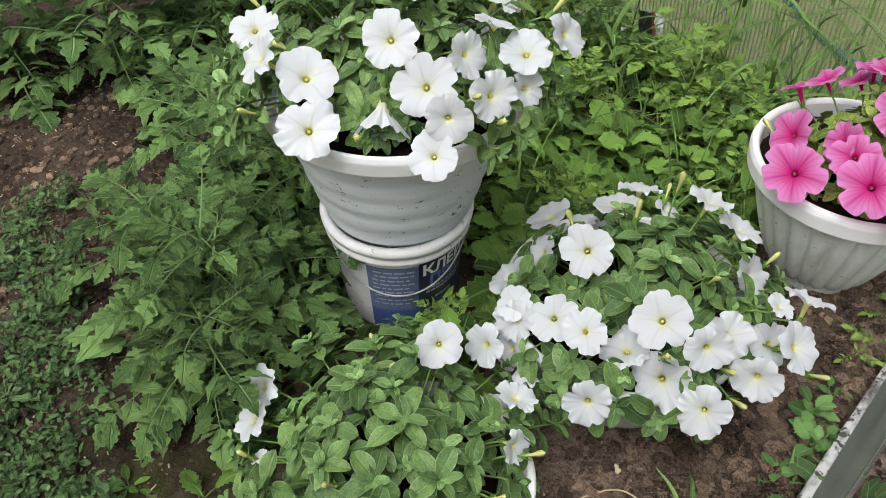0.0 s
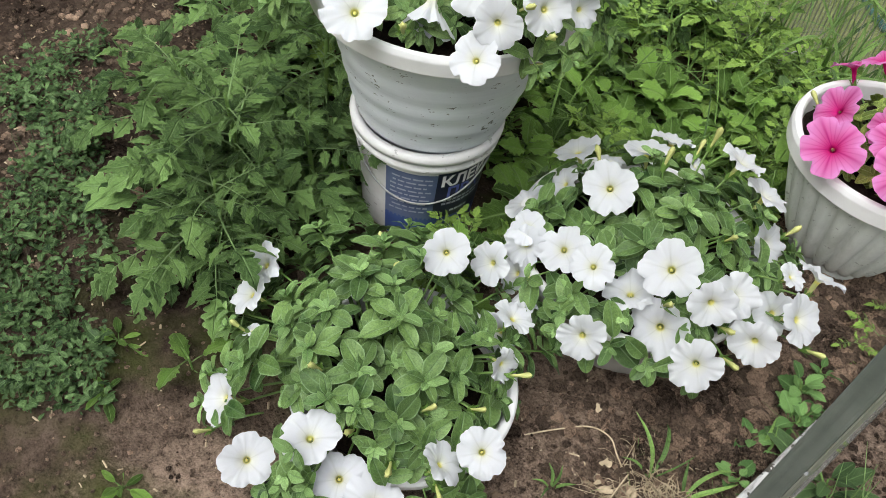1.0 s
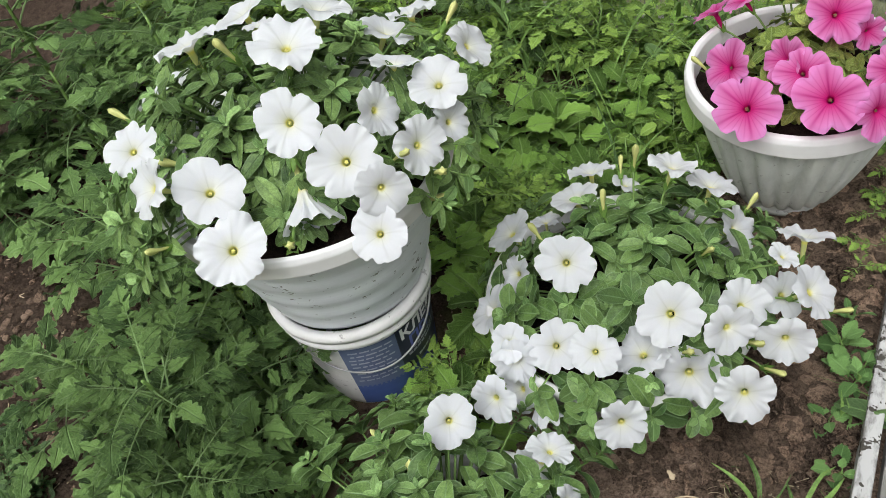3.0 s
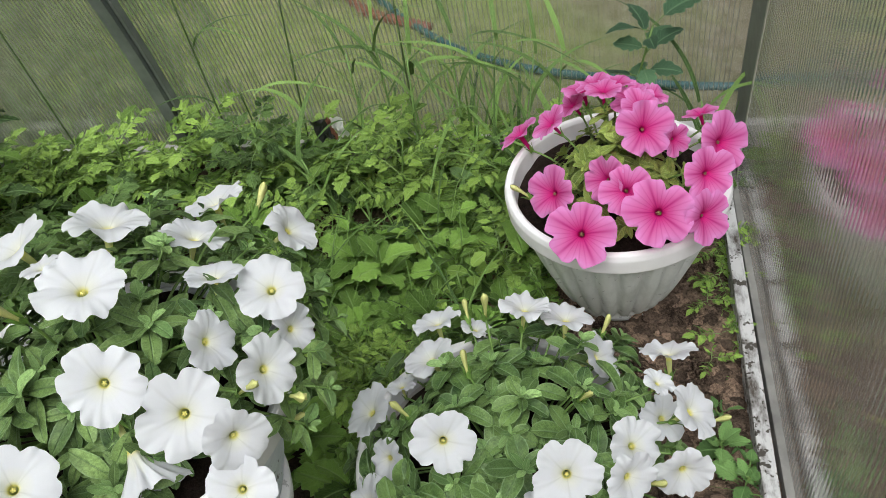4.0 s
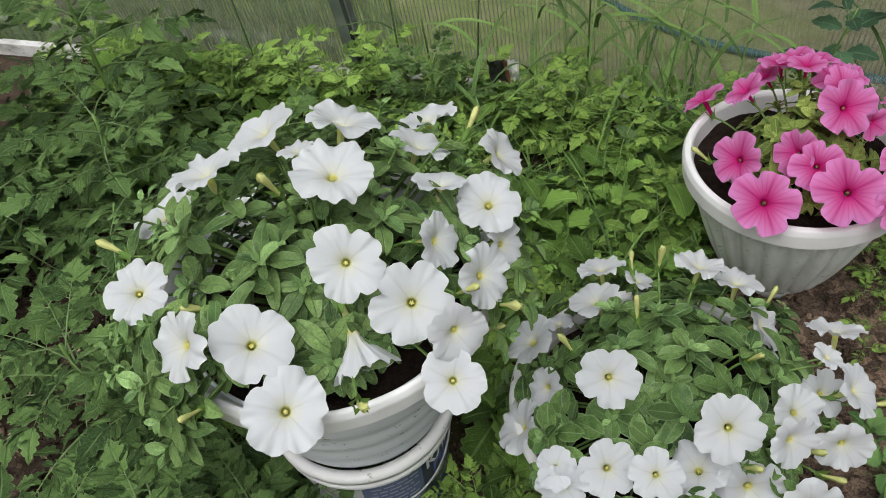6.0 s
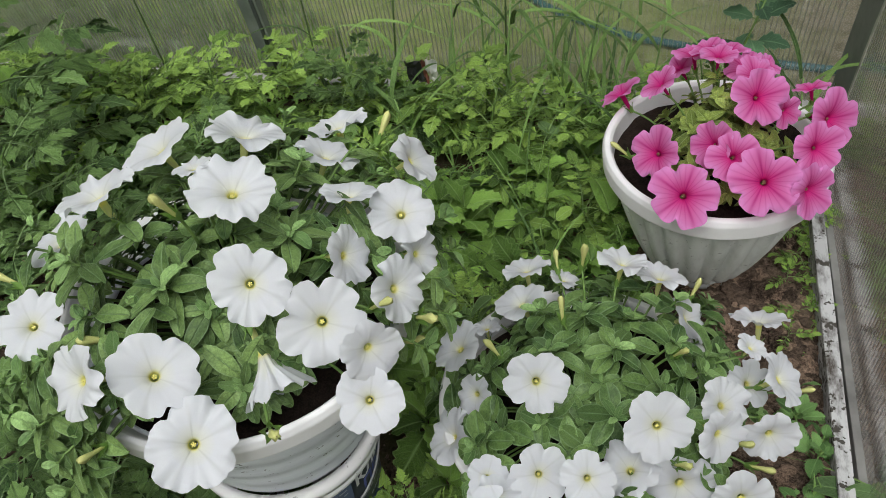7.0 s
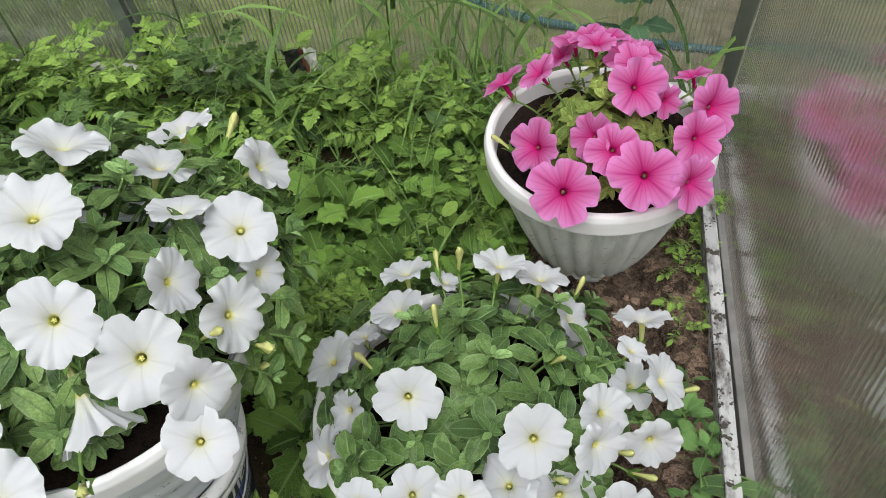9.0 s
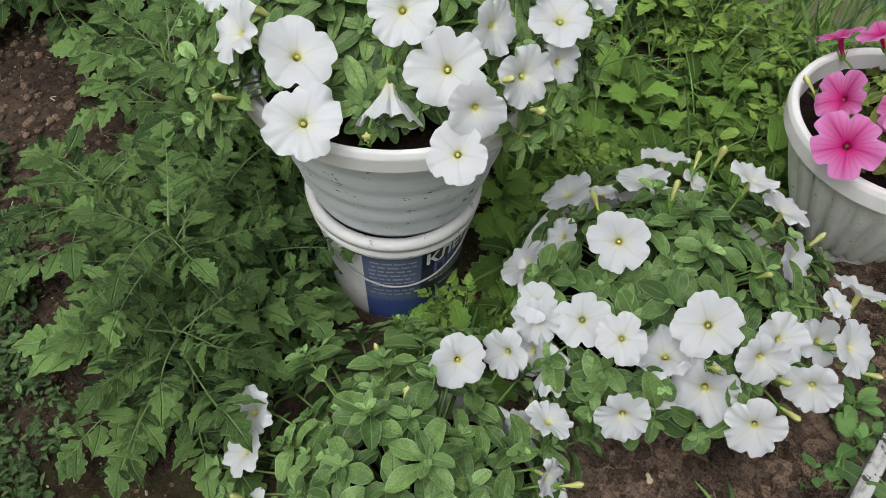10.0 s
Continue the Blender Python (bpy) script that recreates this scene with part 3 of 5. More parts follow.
NETTLE_LEAVES = leaf_meshes("leaf", 4, 4, width=0.82, droop=0.25, fold=0.35, teeth=8, tooth=0.36, point=0.45, base=0.9, n=41, wave=0.03)
GOOSE_LEAVES = leaf_meshes("leaf", 4, 8, width=0.82, droop=0.4, fold=0.25, teeth=4, tooth=0.35, point=0.4, base=0.5, n=25, wave=0.03)
ROUND_LEAVES = leaf_meshes("leaf", 4, 12, width=0.8, droop=0.2, fold=0.2, teeth=3, tooth=0.25, point=0.1, base=0.6, n=19, wave=0.03)
DOCK_LEAVES = leaf_meshes("leaf", 3, 5, width=0.36, droop=0.2, fold=0.25, point=0.3, base=0.7, n=12, wave=0.04)
CHICK_LEAVES = leaf_meshes("leaf", 5, 6, width=0.44, droop=0.2, fold=0.3, point=0.3, base=0.6, n=7, wave=0.03)
TOMATO_LEAVES = [compound_leaf("leaf", 100 + i, 4 + i % 2, 0.25 + 0.06 * i) for i in range(8)]
FEATHER_LEAVES = [compound_leaf("leaf", 150 + i, 5, 0.3 + 0.05 * i, 0.75) for i in range(5)]
for me in FEATHER_LEAVES:
    me.materials.append(M_FEATHER)
for me in TOMATO_LEAVES:
    me.materials.append(M_TOMATO)


def blade_mesh(name, seed, width=0.035, arch=0.5, n=10):
    rng = random.Random(seed)
    V, U = [], []
    for i in range(n):
        t = i / (n - 1)
        w = width * 0.5 * (1 - t ** 2.2) * (0.7 + 0.3 * min(1, 4 * t)) + 0.0008
        y, z = arch * t ** 2.2 + 0.1 * t, t * (1 - 0.35 * arch * t * t)
        for s in (-1, 0, 1):
            V.append((s * w + 0.03 * math.sin(3 * t + seed), y, z + abs(s) * w * 0.3))
            U.append((0.5 + 0.5 * s, t))
    return mesh_of(name, V, grid_faces(n, 3), U)


GRASS_BLADES = [blade_mesh("blade", i, 0.018 + 0.006 * (i % 3), 0.15 + 0.22 * i) for i in range(6)]

# ---- ground: one sheet, the bed inside, lawn outside ----


def ground_height(x, y):
    """The bed's soil: nearly level, a little higher along the back board and under the tomato row."""
    h = 0.010 + 0.035 * max(0.0, min(1.0, (y - 1.32) / 0.2)) + 0.02 * max(0.0, min(1.0, (-x - 0.8) / 0.3))
    inside = 1.0 if (x < 0.02 and -1.5 < y < 1.54) else 0.0
    p = Vector((x * 3.0, y * 3.0, 0.3))
    h += inside * (0.012 * noise.noise(p) + 0.008 * noise.noise(p * 4.1) + 0.005 * noise.noise(p * 13.0) + 0.003 * noise.noise(p * 33.0))
    if not inside:
        h = 0.01 * noise.noise(p)
    return h


def axis_steps(lo, hi, step, far):
    inner = list(np.arange(lo, hi + step / 2, step))
    left, right, d = [], [], step
    a, b = lo, hi
    while b < far:
        d *= 1.5
        a, b = a - d, b + d
        left.append(a)
        right.append(b)
    return left[::-1] + inner + right


def build_ground():
    xs, ys = axis_steps(-1.7, 0.4, 0.012, 600.0), axis_steps(-0.4, 1.8, 0.012, 600.0)
    verts = [(x, y, ground_height(x, y)) for y in ys for x in xs]
    ob = part("ground", mesh_of("ground", verts, grid_faces(len(ys), len(xs))), M_GROUND)
    tagged(ob, "brown garden soil bed with patchy lawn outside", "ground", kind="structure")


build_ground()

# ---- the greenhouse: arched steel frame and twin-wall sheets ----
HALF = 1.60


def arch(z):
    """How far out the arched side stands at a height."""
    return HALF - 0.10 * z - 0.16 * z * z


def arch_points(n=40, inset=0.0):
    pts = []
    top = 2.15
    for i in range(n + 1):
        z = top * i / n
        y = arch(min(z, 1.7)) if z <= 1.7 else arch(1.7) * math.sqrt(max(0.0, 1 - ((z - 1.7) / (top - 1.7)) ** 2))
        pts.append((y - inset, z))
    return pts + [(-y, z) for y, z in pts[-2::-1]]


def arch_tube(x, label, deep=0.03):
    pts = arch_points(30, 0.012)
    half, verts = 0.012, []
    for i, (y, z) in enumerate(pts):
        a, b = pts[max(0, i - 1)], pts[min(len(pts) - 1, i + 1)]
        ty, tz = b[0] - a[0], b[1] - a[1]
        ln = math.hypot(ty, tz)
        ny, nz = -tz / ln, ty / ln
        verts += [(x - half, y, z), (x + half, y, z), (x + half, y + deep * ny, z + deep * nz), (x - half, y + deep * ny, z + deep * nz)]
    me = mesh_of("tube", verts, grid_faces(len(pts), 4, True) + [(3, 2, 1, 0)], smooth=False)
    ob = tagged(part("trim", me, M_FRAME), label, "frame", kind="structure")
    if x > 0:
        return ob
    strip = []
    for i, (y, z) in enumerate(pts):
        strip += [(x + half + 0.004, y - 0.002, z), (x + half + 0.009, y - 0.002, z), (x + half + 0.009, y - 0.022, z), (x + half + 0.004, y - 0.022, z)]
    part("flange", mesh_of("flange", strip, grid_faces(len(pts), 4, True), smooth=False), M_FRAME, ob)


for xx, deep in ((0.045, 0.125), (-1.066, 0.03), (-2.12, 0.03)):
    arch_tube(xx, "dark grey-green painted steel greenhouse arch", deep)


def side_sheet(x0, x1, label):
    pts = arch_points(36)
    cols = 2
    verts = [(x, y + 0.004, z + 0.002) for y, z in pts for x in (x0, x1)]
    bm = bmesh.new()
    bm.from_mesh(mesh_of("sheet", verts, grid_faces(len(pts), cols), smooth=False))
    bmesh.ops.solidify(bm, geom=bm.faces[:], thickness=0.003)
    bmesh.ops.recalc_face_normals(bm, faces=bm.faces[:])
    ob = part("wall_north", bm, M_SHEET_FAR)
    ob.visible_shadow = False
    return tagged(ob, label, "wall", kind="structure")


sheet = side_sheet(-3.2, 0.062, "clear ribbed polycarbonate sheet of the greenhouse side")


def sheet_webs(x0, x1):
    """The upright webs inside the side sheet."""
    V, F = [], []
    zs = [0.04 + 0.11 * i for i in range(12)]
    x = x0
    while x < x1:
        k = len(V)
        for z in zs:
            y = arch(z) + 0.010
            V += [(x, y, z), (x + 0.0006, y, z), (x + 0.0006, y + 0.005, z), (x, y + 0.005, z)]
        F += [tuple(i + k for i in q) for q in grid_faces(len(zs), 4, True)]
        x += 0.0086
    ob = part("web", mesh_of("web", V, F, smooth=False), M_WEB, sheet)
    ob.visible_shadow = False
    ob["kind"] = "stuff"


sheet_webs(-1.9, 0.02)


def end_sheet(y0, y1s):
    """The flat sheet of the end wall between the door jamb and the arch."""
    V = []
    n = 24
    for i in range(n + 1):
        z = 0.012 + 1.95 * i / n
        far = max(y0 + 0.01, y1s(z))
        V += [(0.030, y0, z), (0.030, far, z)]
    me = mesh_of("sheet", V, grid_faces(n + 1, 2), smooth=False)
    bm = bmesh.new()
    bm.from_mesh(me)
    g = bmesh.ops.solidify(bm, geom=bm.faces[:], thickness=0.004)
    bmesh.ops.recalc_face_normals(bm, faces=bm.faces[:])
    ob = part("wall_east", bm, M_SHEET_END)
    ob.visible_shadow = False
    # a thin pale strip along the sheet's far edge
    strip = [(x, y1s(0.012 + 1.95 * i / n) + dy, 0.012 + 1.95 * i / n) for i in range(12) for x, dy in ((0.0255, -0.010), (0.0255, 0.0), (0.0268, 0.0), (0.0268, -0.010))]
    part("edge_strip", mesh_of("edge_strip", strip, grid_faces(12, 4, True), smooth=False), M_PALE_STEEL, ob, "pale strip along the sheet's edge")
    return tagged(ob, "cloudy dusty polycarbonate sheet of the greenhouse end wall", "wall", kind="structure")


end_sheet(0.571, lambda z: arch(min(z, 1.9)) - 0.14)


def box_thing(name, args, mat, label, category, kind="structure", bevel=0.002):
    return tagged(part(name, box_bm(*args, bevel=bevel), mat), label, category, kind=kind)


jamb = box_thing("door_1", (0.001, 0.0193, 0.412, 0.436, 0.0, 2.0), M_FRAME, "dark grey-green steel door jamb with a lighter side plate", "door frame", bevel=0.003)
# thin slanted plate behind the jamb, in a paler mottled tone
flange = box_bm(-0.0008, 0.0008, 0.0, 0.13, 0.0, 2.0)
bmesh.ops.transform(flange, matrix=Matrix.Translation((0.0200, 0.438, 0)) @ Matrix.Rotation(-0.0366, 4, "Z"), verts=flange.verts)
part("side_plate", flange, M_PALE_STEEL, jamb, "pale mottled grey-green side plate")
part("seam", box_bm(0.0082, 0.0094, 0.4108, 0.414, 0.0, 2.0), M_FRAME, jamb)
screw = bmesh.new()
bmesh.ops.create_uvsphere(screw, u_segments=10, v_segments=6, radius=0.0020, matrix=Matrix.Translation((0.0196, 0.4145, 0.50)))
part("screw", screw, M_WIRE, jamb, "small zinc screw head")
box_thing("door_2", (0.0, 0.042, -0.517, -0.475, 0.0, 2.0), M_FRAME, "dark grey-green steel door jamb", "door frame")
box_thing("trim", (0.0150, 0.0285, 0.573, 1.53, 0.0, 0.034), plain("dusty_metal", (0.12, 0.12, 0.11), (0.25, 0.25, 0.23), 20, 0.6, 0.2), "dusty grey metal base rail of the end wall", "rail")
edging = box_bm(-0.018, 0.0035, 0.521, 1.535, -0.05, 0.048, bevel=0.003)
for v in edging.verts:
    v.co.x += 0.010 * (v.co.y - 0.52)
tagged(part("baseboard", edging, M_BOARD), "white-painted bed edging board, flaking and soil-stained", "board", kind="structure")
box_thing("baseboard", (-3.2, 0.045, 1.54, 1.562, -0.02, 0.086), plastic("weathered_white_paint", (0.62, 0.62, 0.60), (0.16, 0.14, 0.12), 3.0, 0.7, 20.0, (0.6, 1, 1.6), 0.6), "white-painted edging board along the side wall, soil-stained", "board")

# ---- pots ----


def pot(name, at, label, r_rim, r_base, h, lip, wall, body_mat, rim_mat, waves=0, flutes=0, belly=0.0, foot=0.0, flare=0.002, body=0.0, thick=0.015, group=""):
    """A plastic flower pot: ribbed or fluted body with an inside, and a thick rolled rim."""
    ob = thing(name, at, label, "flower pot", group)
    body = body or r_rim - 0.012
    outer, inner = [], []
    n = 26
    for i in range(n + 1):
        t = i / n
        r = r_base + (body - r_base) * (t ** (1 - belly))
        if foot and t < 0.12:
            r = r_base + foot * (1 - t / 0.12)
        if waves:
            r += 0.0012 * math.sin(2 * math.pi * waves * t) * min(1, 4 * t) * min(1, 4 * (1 - t))
        outer.append((r, t * (h - lip)))
        inner.append((max(0.004, r - wall), max(wall, t * (h - lip))))
    prof = [(0.003, 0.0)] + outer + inner[::-1] + [(0.003, wall)]
    part("body", lathe_mesh("body", prof, flutes * 8 if flutes else 64, flutes=flutes, depth=0.009, lo=0.03, hi=h - lip - 0.012), body_mat, ob)
    r0, z0 = r_rim - thick, h - lip
    corners = [(body - 0.002, z0 - 0.002), (r_rim - flare, z0), (r_rim, z0 + lip * 0.72), (r_rim - 0.003, h - 0.001), (r0 + 0.004, h), (r0, h - 0.005), (min(r0, body) - 0.005, z0 - 0.012)]
    rim = []
    for k, q in enumerate(corners):
        for other in (corners[k - 1], corners[(k + 1) % len(corners)]):
            d = Vector(other) - Vector(q)
            steps = [tuple(Vector(q) + d.normalized() * min(step, 0.15 * step / 0.0012 * d.length)) for step in (0.0012, 0.0024)]
            rim += steps[::-1] if other is corners[k - 1] else steps
    rim.append(rim[0])
    part("rim", lathe_mesh("rim", rim, 96), rim_mat, ob)
    return ob


def pot_soil(at, r, label):
    rng = random.Random(int(r * 10000))
    V, n, rings = [], 40, 12
    for i in range(rings):
        for k in range(n):
            a, q = 2 * math.pi * k / n, r * (i + 0.15) / (rings - 0.85)
            x, y = q * math.cos(a), q * math.sin(a)
            V.append((x, y, 0.012 * noise.noise(Vector((x * 40 + at[0] * 9, y * 40, at[2]))) + 0.008 * (1 - (q / r) ** 2) + rng.uniform(-0.002, 0.002)))
    F = grid_faces(rings, n, True) + [tuple(range(n))[::-1]]
    ob = part("potting_soil", mesh_of("potting_soil", V, F), M_POTSOIL, m=Matrix.Translation(at))
    tagged(ob, label, "soil", kind="stuff")


TALL, PINKP, BOWL, LOW = (-0.710, 0.700, 0.210), (-0.193, 1.205, 0.016), (-0.350, 0.816, 0.004), (-0.395, 0.402, 0.004)
pot("flower_pot", TALL, "bluish-white rippled plastic flower pot standing on a glue bucket", 0.190, 0.113, 0.226, 0.030, 0.004, M_GREYPOT, M_RIM, waves=5, belly=0.12, body=0.165, thick=0.012)
pot("flower_pot", PINKP, "fluted white plastic pot with grey stains, pink petunias inside", 0.1655, 0.064, 0.245, 0.035, 0.004, M_STAINED, M_RIM, flutes=24, belly=0.34, foot=0.008)
pot("flower_pot", BOWL, "low white plastic bowl pot under white petunias", 0.188, 0.140, 0.142, 0.018, 0.004, M_BOWL, M_RIM, belly=0.35)
pot("flower_pot", LOW, "white plastic pot almost hidden by petunia leaves", 0.152, 0.100, 0.108, 0.018, 0.004, M_BOWL, M_RIM, belly=0.2)
pot_soil((TALL[0], TALL[1], TALL[2] + 0.190), 0.162, "dark damp potting soil in the tall pot")
pot_soil((PINKP[0], PINKP[1], PINKP[2] + 0.214), 0.149, "dark damp potting soil round the pink petunia")
pot_soil((BOWL[0], BOWL[1], BOWL[2] + 0.115), 0.162, "dark damp potting soil in the bowl")
pot_soil((LOW[0], LOW[1], LOW[2] + 0.082), 0.124, "dark damp potting soil in the low pot")


def glue_bucket(at):
    """A lidless glue bucket with a ribbed collar, wire bail and a wrapped label."""
    ob = thing("glue_bucket", at, "white plastic glue bucket with a navy label, standing on soil", "bucket")
    R, r, h = 0.117, 0.093, 0.208

    def rad(z):
        return r + (R - 0.008 - r) * z / h

    prof = [(0.003, 0), (r - 0.004, 0), (r, 0.004)] + [(rad(z), z) for z in (0.02, 0.06, 0.1, 0.14, 0.18, h - 0.004)] + [(rad(h) - 0.003, h), (rad(0.1) - 0.004, 0.1), (r - 0.005, 0.006), (0.003, 0.004)]
    part("body", lathe_mesh("body", prof, 72), M_BUCKET, ob)
    collar = [(rad(h) + 0.001, h - 0.030), (R - 0.002, h - 0.030), (R, h - 0.027), (R, h - 0.020), (R - 0.003, h - 0.018), (R - 0.003, h - 0.012), (R + 0.003, h - 0.010), (R + 0.004, h - 0.002), (R + 0.001, h + 0.003), (rad(h) - 0.002, h + 0.003), (rad(h) + 0.001, h - 0.03)]
    part("collar", lathe_mesh("collar", collar, 72), M_BUCKET, ob, "ribbed white collar, scuffed")

    def wrap(name, mat, a0, a1, z0, z1, lift, label="", under=ob):
        V = []
        n = max(2, int((a1 - a0) / 4))
        for z in (z0, z1):
            for k in range(n + 1):
                a = radians(a0 + (a1 - a0) * k / n)
                V.append(((rad(z) + lift) * math.cos(a), (rad(z) + lift) * math.sin(a), z))
        return part(name, mesh_of(name, V, grid_faces(2, n + 1)), mat, under, label)

    lab = wrap("label", M_LABEL_BLUE, -74, -29, 0.058, 0.165, 0.0006, "grey-blue printed label panel")
    dark = wrap("label", M_LABEL_DARK, -29, 62, 0.062, 0.168, 0.0006, "navy label panel with printed words")
    wrap("label", M_LABEL_LOW, -74, 62, 0.010, 0.062, 0.0006, "deep blue label foot")
    rng = random.Random(5)
    for i in range(9):
        z = 0.152 - i * 0.0095
        a = -70 + rng.uniform(0, 3)
        while a < -36:
            w = rng.uniform(3, 9)
            wrap("print_bar", M_INK_GREY, a, min(a + w, -33), z, z + 0.0032, 0.001, under=lab)
            a += w + 1.6

    def word(text, mat, size, a0, z0):
        c = bpy.data.curves.new("word", "FONT")
        c.body, c.size, c.resolution_u, c.offset = text, size, 3, 0.0011
        tmp = bpy.data.objects.new("word", c)
        scene.collection.objects.link(tmp)
        me = bpy.data.meshes.new_from_object(tmp.evaluated_get(bpy.context.evaluated_depsgraph_get()))
        bpy.data.objects.remove(tmp)
        for v in me.vertices:
            a, z = radians(a0) + v.co.x / 0.106, z0 + v.co.y
            v.co = ((rad(z) + 0.0012) * math.cos(a), (rad(z) + 0.0012) * math.sin(a), z)
        me.materials.clear()
        part("lettering", me, mat, dark, f"printed word {text}")

    word("КЛЕЙ", M_INK_WHITE, 0.032, -26, 0.139)
    word("ПВА", M_INK_BLUE, 0.031, -19, 0.112)
    for i, (a, b) in enumerate(((-27, 20), (-22, 18), (-12, 4))):
        z = 0.101 - 0.008 * i - (0.012 if i == 2 else 0)
        k = a
        while k < b:
            wrap("print_bar", M_INK_GREY, k, k + 4.2, z, z + 0.005, 0.001, under=dark)
            k += 5.2
    sag = [(a, h - 0.034 - 0.072 * max(0.0, math.cos(radians(a + 45))) ** 1.2) for a in range(-129, 40, 6)]
    pts = [((rad(z) + 0.004) * math.cos(radians(a)), (rad(z) + 0.004) * math.sin(radians(a)), z) for a, z in sag]
    part("bail", tube_mesh("bail", pts, [0.0016] * len(pts), 6), M_WIRE, ob, "thin white wire bail")


glue_bucket((-0.705, 0.690, 0.002))


def saucer(at):
    ob = thing("plastic_saucer", at, "scuffed black plastic plant saucer lying on the soil", "saucer")
    ob.scale = (0.90, 0.90, 0.9)
    prof = [(0.002, 0.004), (0.03, 0.004), (0.033, 0.007), (0.036, 0.004), (0.058, 0.004), (0.061, 0.007), (0.064, 0.004), (0.080, 0.004), (0.087, 0.021), (0.089, 0.021), (0.083, 0.0), (0.002, 0.0)]
    part("dish", lathe_mesh("dish", prof, 64), M_SAUCER, ob)
    part("rim", lathe_mesh("rim", [(0.087, 0.021), (0.088, 0.026), (0.094, 0.026), (0.096, 0.023), (0.093, 0.020), (0.089, 0.0205), (0.087, 0.021)], 64), M_SAUCER, ob)


saucer((-0.334, 0.222, max(ground_height(-0.334 + 0.08 * math.cos(a), 0.222 + 0.08 * math.sin(a)) for a in range(12)) + 0.001))

# ---- petunias ----


def bearing(turn, rise):
    """A direction from its bearing and its rise, in degrees."""
    return Vector((math.cos(radians(turn)) * math.cos(radians(rise)), math.sin(radians(turn)) * math.cos(radians(rise)), math.sin(radians(rise))))


def petunia(at, label, centre, places, buds, size, flowers, petal, leaves, leaf_mat, eye_mat, seed, shoots, dome, leaf_len, drooped=(), sparse=None, low=0.07, skirt=0.97):
    """A bushy petunia: shoots spread over a dome and end in tufts of leaves; flowers and buds stand at the given places."""
    rng = random.Random(seed)
    base = Vector(at)
    back = Matrix.Translation(-base)
    plant = thing("petunia_plant", at, label, "petunia")
    c = Vector(centre)
    under = c - Vector((0, 0, low))
    rx, rz = dome
    for me in leaves:
        if not me.materials:
            me.materials.append(leaf_mat)
    golden = 2.39996
    single, rest, spare = [], [], []
    for me in TIP_LEAVES:
        if not me.materials:
            me.materials.append(M_TIP)
    blooms = [(Vector(p[:3]), bearing(p[3], p[4]), p[5] / 985) for p in places]
    for i in range(shoots):
        up = 1 - (i + 0.5) / shoots * skirt
        a = i * golden + rng.uniform(-0.25, 0.25)
        side = math.sqrt(max(0, 1 - up * up))
        k = rng.uniform(0.66, 1.12) if up > 0.35 else rng.uniform(0.98, 1.14)
        if sparse:
            k *= sparse(a)
        tip = c + Vector((rx * side * math.cos(a), rx * side * math.sin(a), rz * up)) * k
        root = Vector((base.x + 0.05 * math.cos(a) * side, base.y + 0.05 * math.sin(a) * side, base.z))
        line = bend(root, tip, 0.02)
        hidden = any(0.0 < (p - f).dot(o) < 0.05 and ((p - f) - o * (p - f).dot(o)).length < r * 0.8 for p in line[2:] for f, o, r in blooms)
        pts = [p - base for p in line[:3] if hidden] or [p - base for p in line]
        part("stem", tube_mesh("stem", pts, [0.0022 - 0.0002 * q for q in range(len(pts))], 5), M_STEM, plant)
        out = Vector((math.cos(a) * side, math.sin(a) * side, up * 0.9 + 0.35)).normalized()
        q = out.to_track_quat("Z", "Y")
        spin = rng.random() * 6
        full = rng.uniform(0.85, 1.15)
        for j in range(11):
            t = (1.0, 1.0, 0.99, 0.97, 0.96, 0.94, 0.91, 0.90, 0.86, 0.84, 0.76, 0.68)[j] - rng.uniform(0, 0.02)
            p = root.lerp(tip, t) + Vector((0, 0, 0.08 * t * (1 - t)))
            w = spin + j * golden
            way = q @ Vector((math.cos(w), math.sin(w), 1.1 if j < 3 else 0.6 if j < 6 else rng.uniform(0.1, 0.5)))
            way += Vector((rng.uniform(-1, 1), rng.uniform(-1, 1), rng.uniform(-0.6, 0.8))) * 0.22
            way.z = max(way.z, -0.35)
            ln = leaf_len * full * rng.uniform(0.88, 1.12) * (0.36 if j < 3 else 0.64 if j < 6 else 1.05)
            face = out + Vector((rng.uniform(-0.35, 0.35), rng.uniform(-0.35, 0.35), 0.4))
            mid, end = p + way.normalized() * ln * 0.5, p + way.normalized() * ln
            if any(-0.006 < (mid - f).dot(o) < 0.075 and ((mid - f) - o * (mid - f).dot(o)).length < r * 0.85 for mid in (mid, end) for f, o, r in blooms):
                continue
            young = j < 4 and leaf_mat in (M_PETUNIA, M_DULL)
            item = (TIP_LEAVES[rng.randrange(3)] if young else leaves[rng.randrange(len(leaves))], back @ along(p, way, face, ln))
            (single if young or j < 7 and rng.random() < 0.6 else rest).append(item)
    rng.shuffle(single)
    for i, (me, m) in enumerate(single):
        if i < 290:
            part("leaf", me, None, plant, m=m)
        elif me in TIP_LEAVES:
            spare.append((me, m))
        else:
            rest.append((me, m))
    joined("foliage", rest, leaf_mat, plant)
    if spare:
        joined("young_foliage", spare, M_TIP, plant)
    for p in drooped:
        blooms.append((Vector(p), Vector((0.40, -0.50, -0.45)).normalized(), size * 1.2))
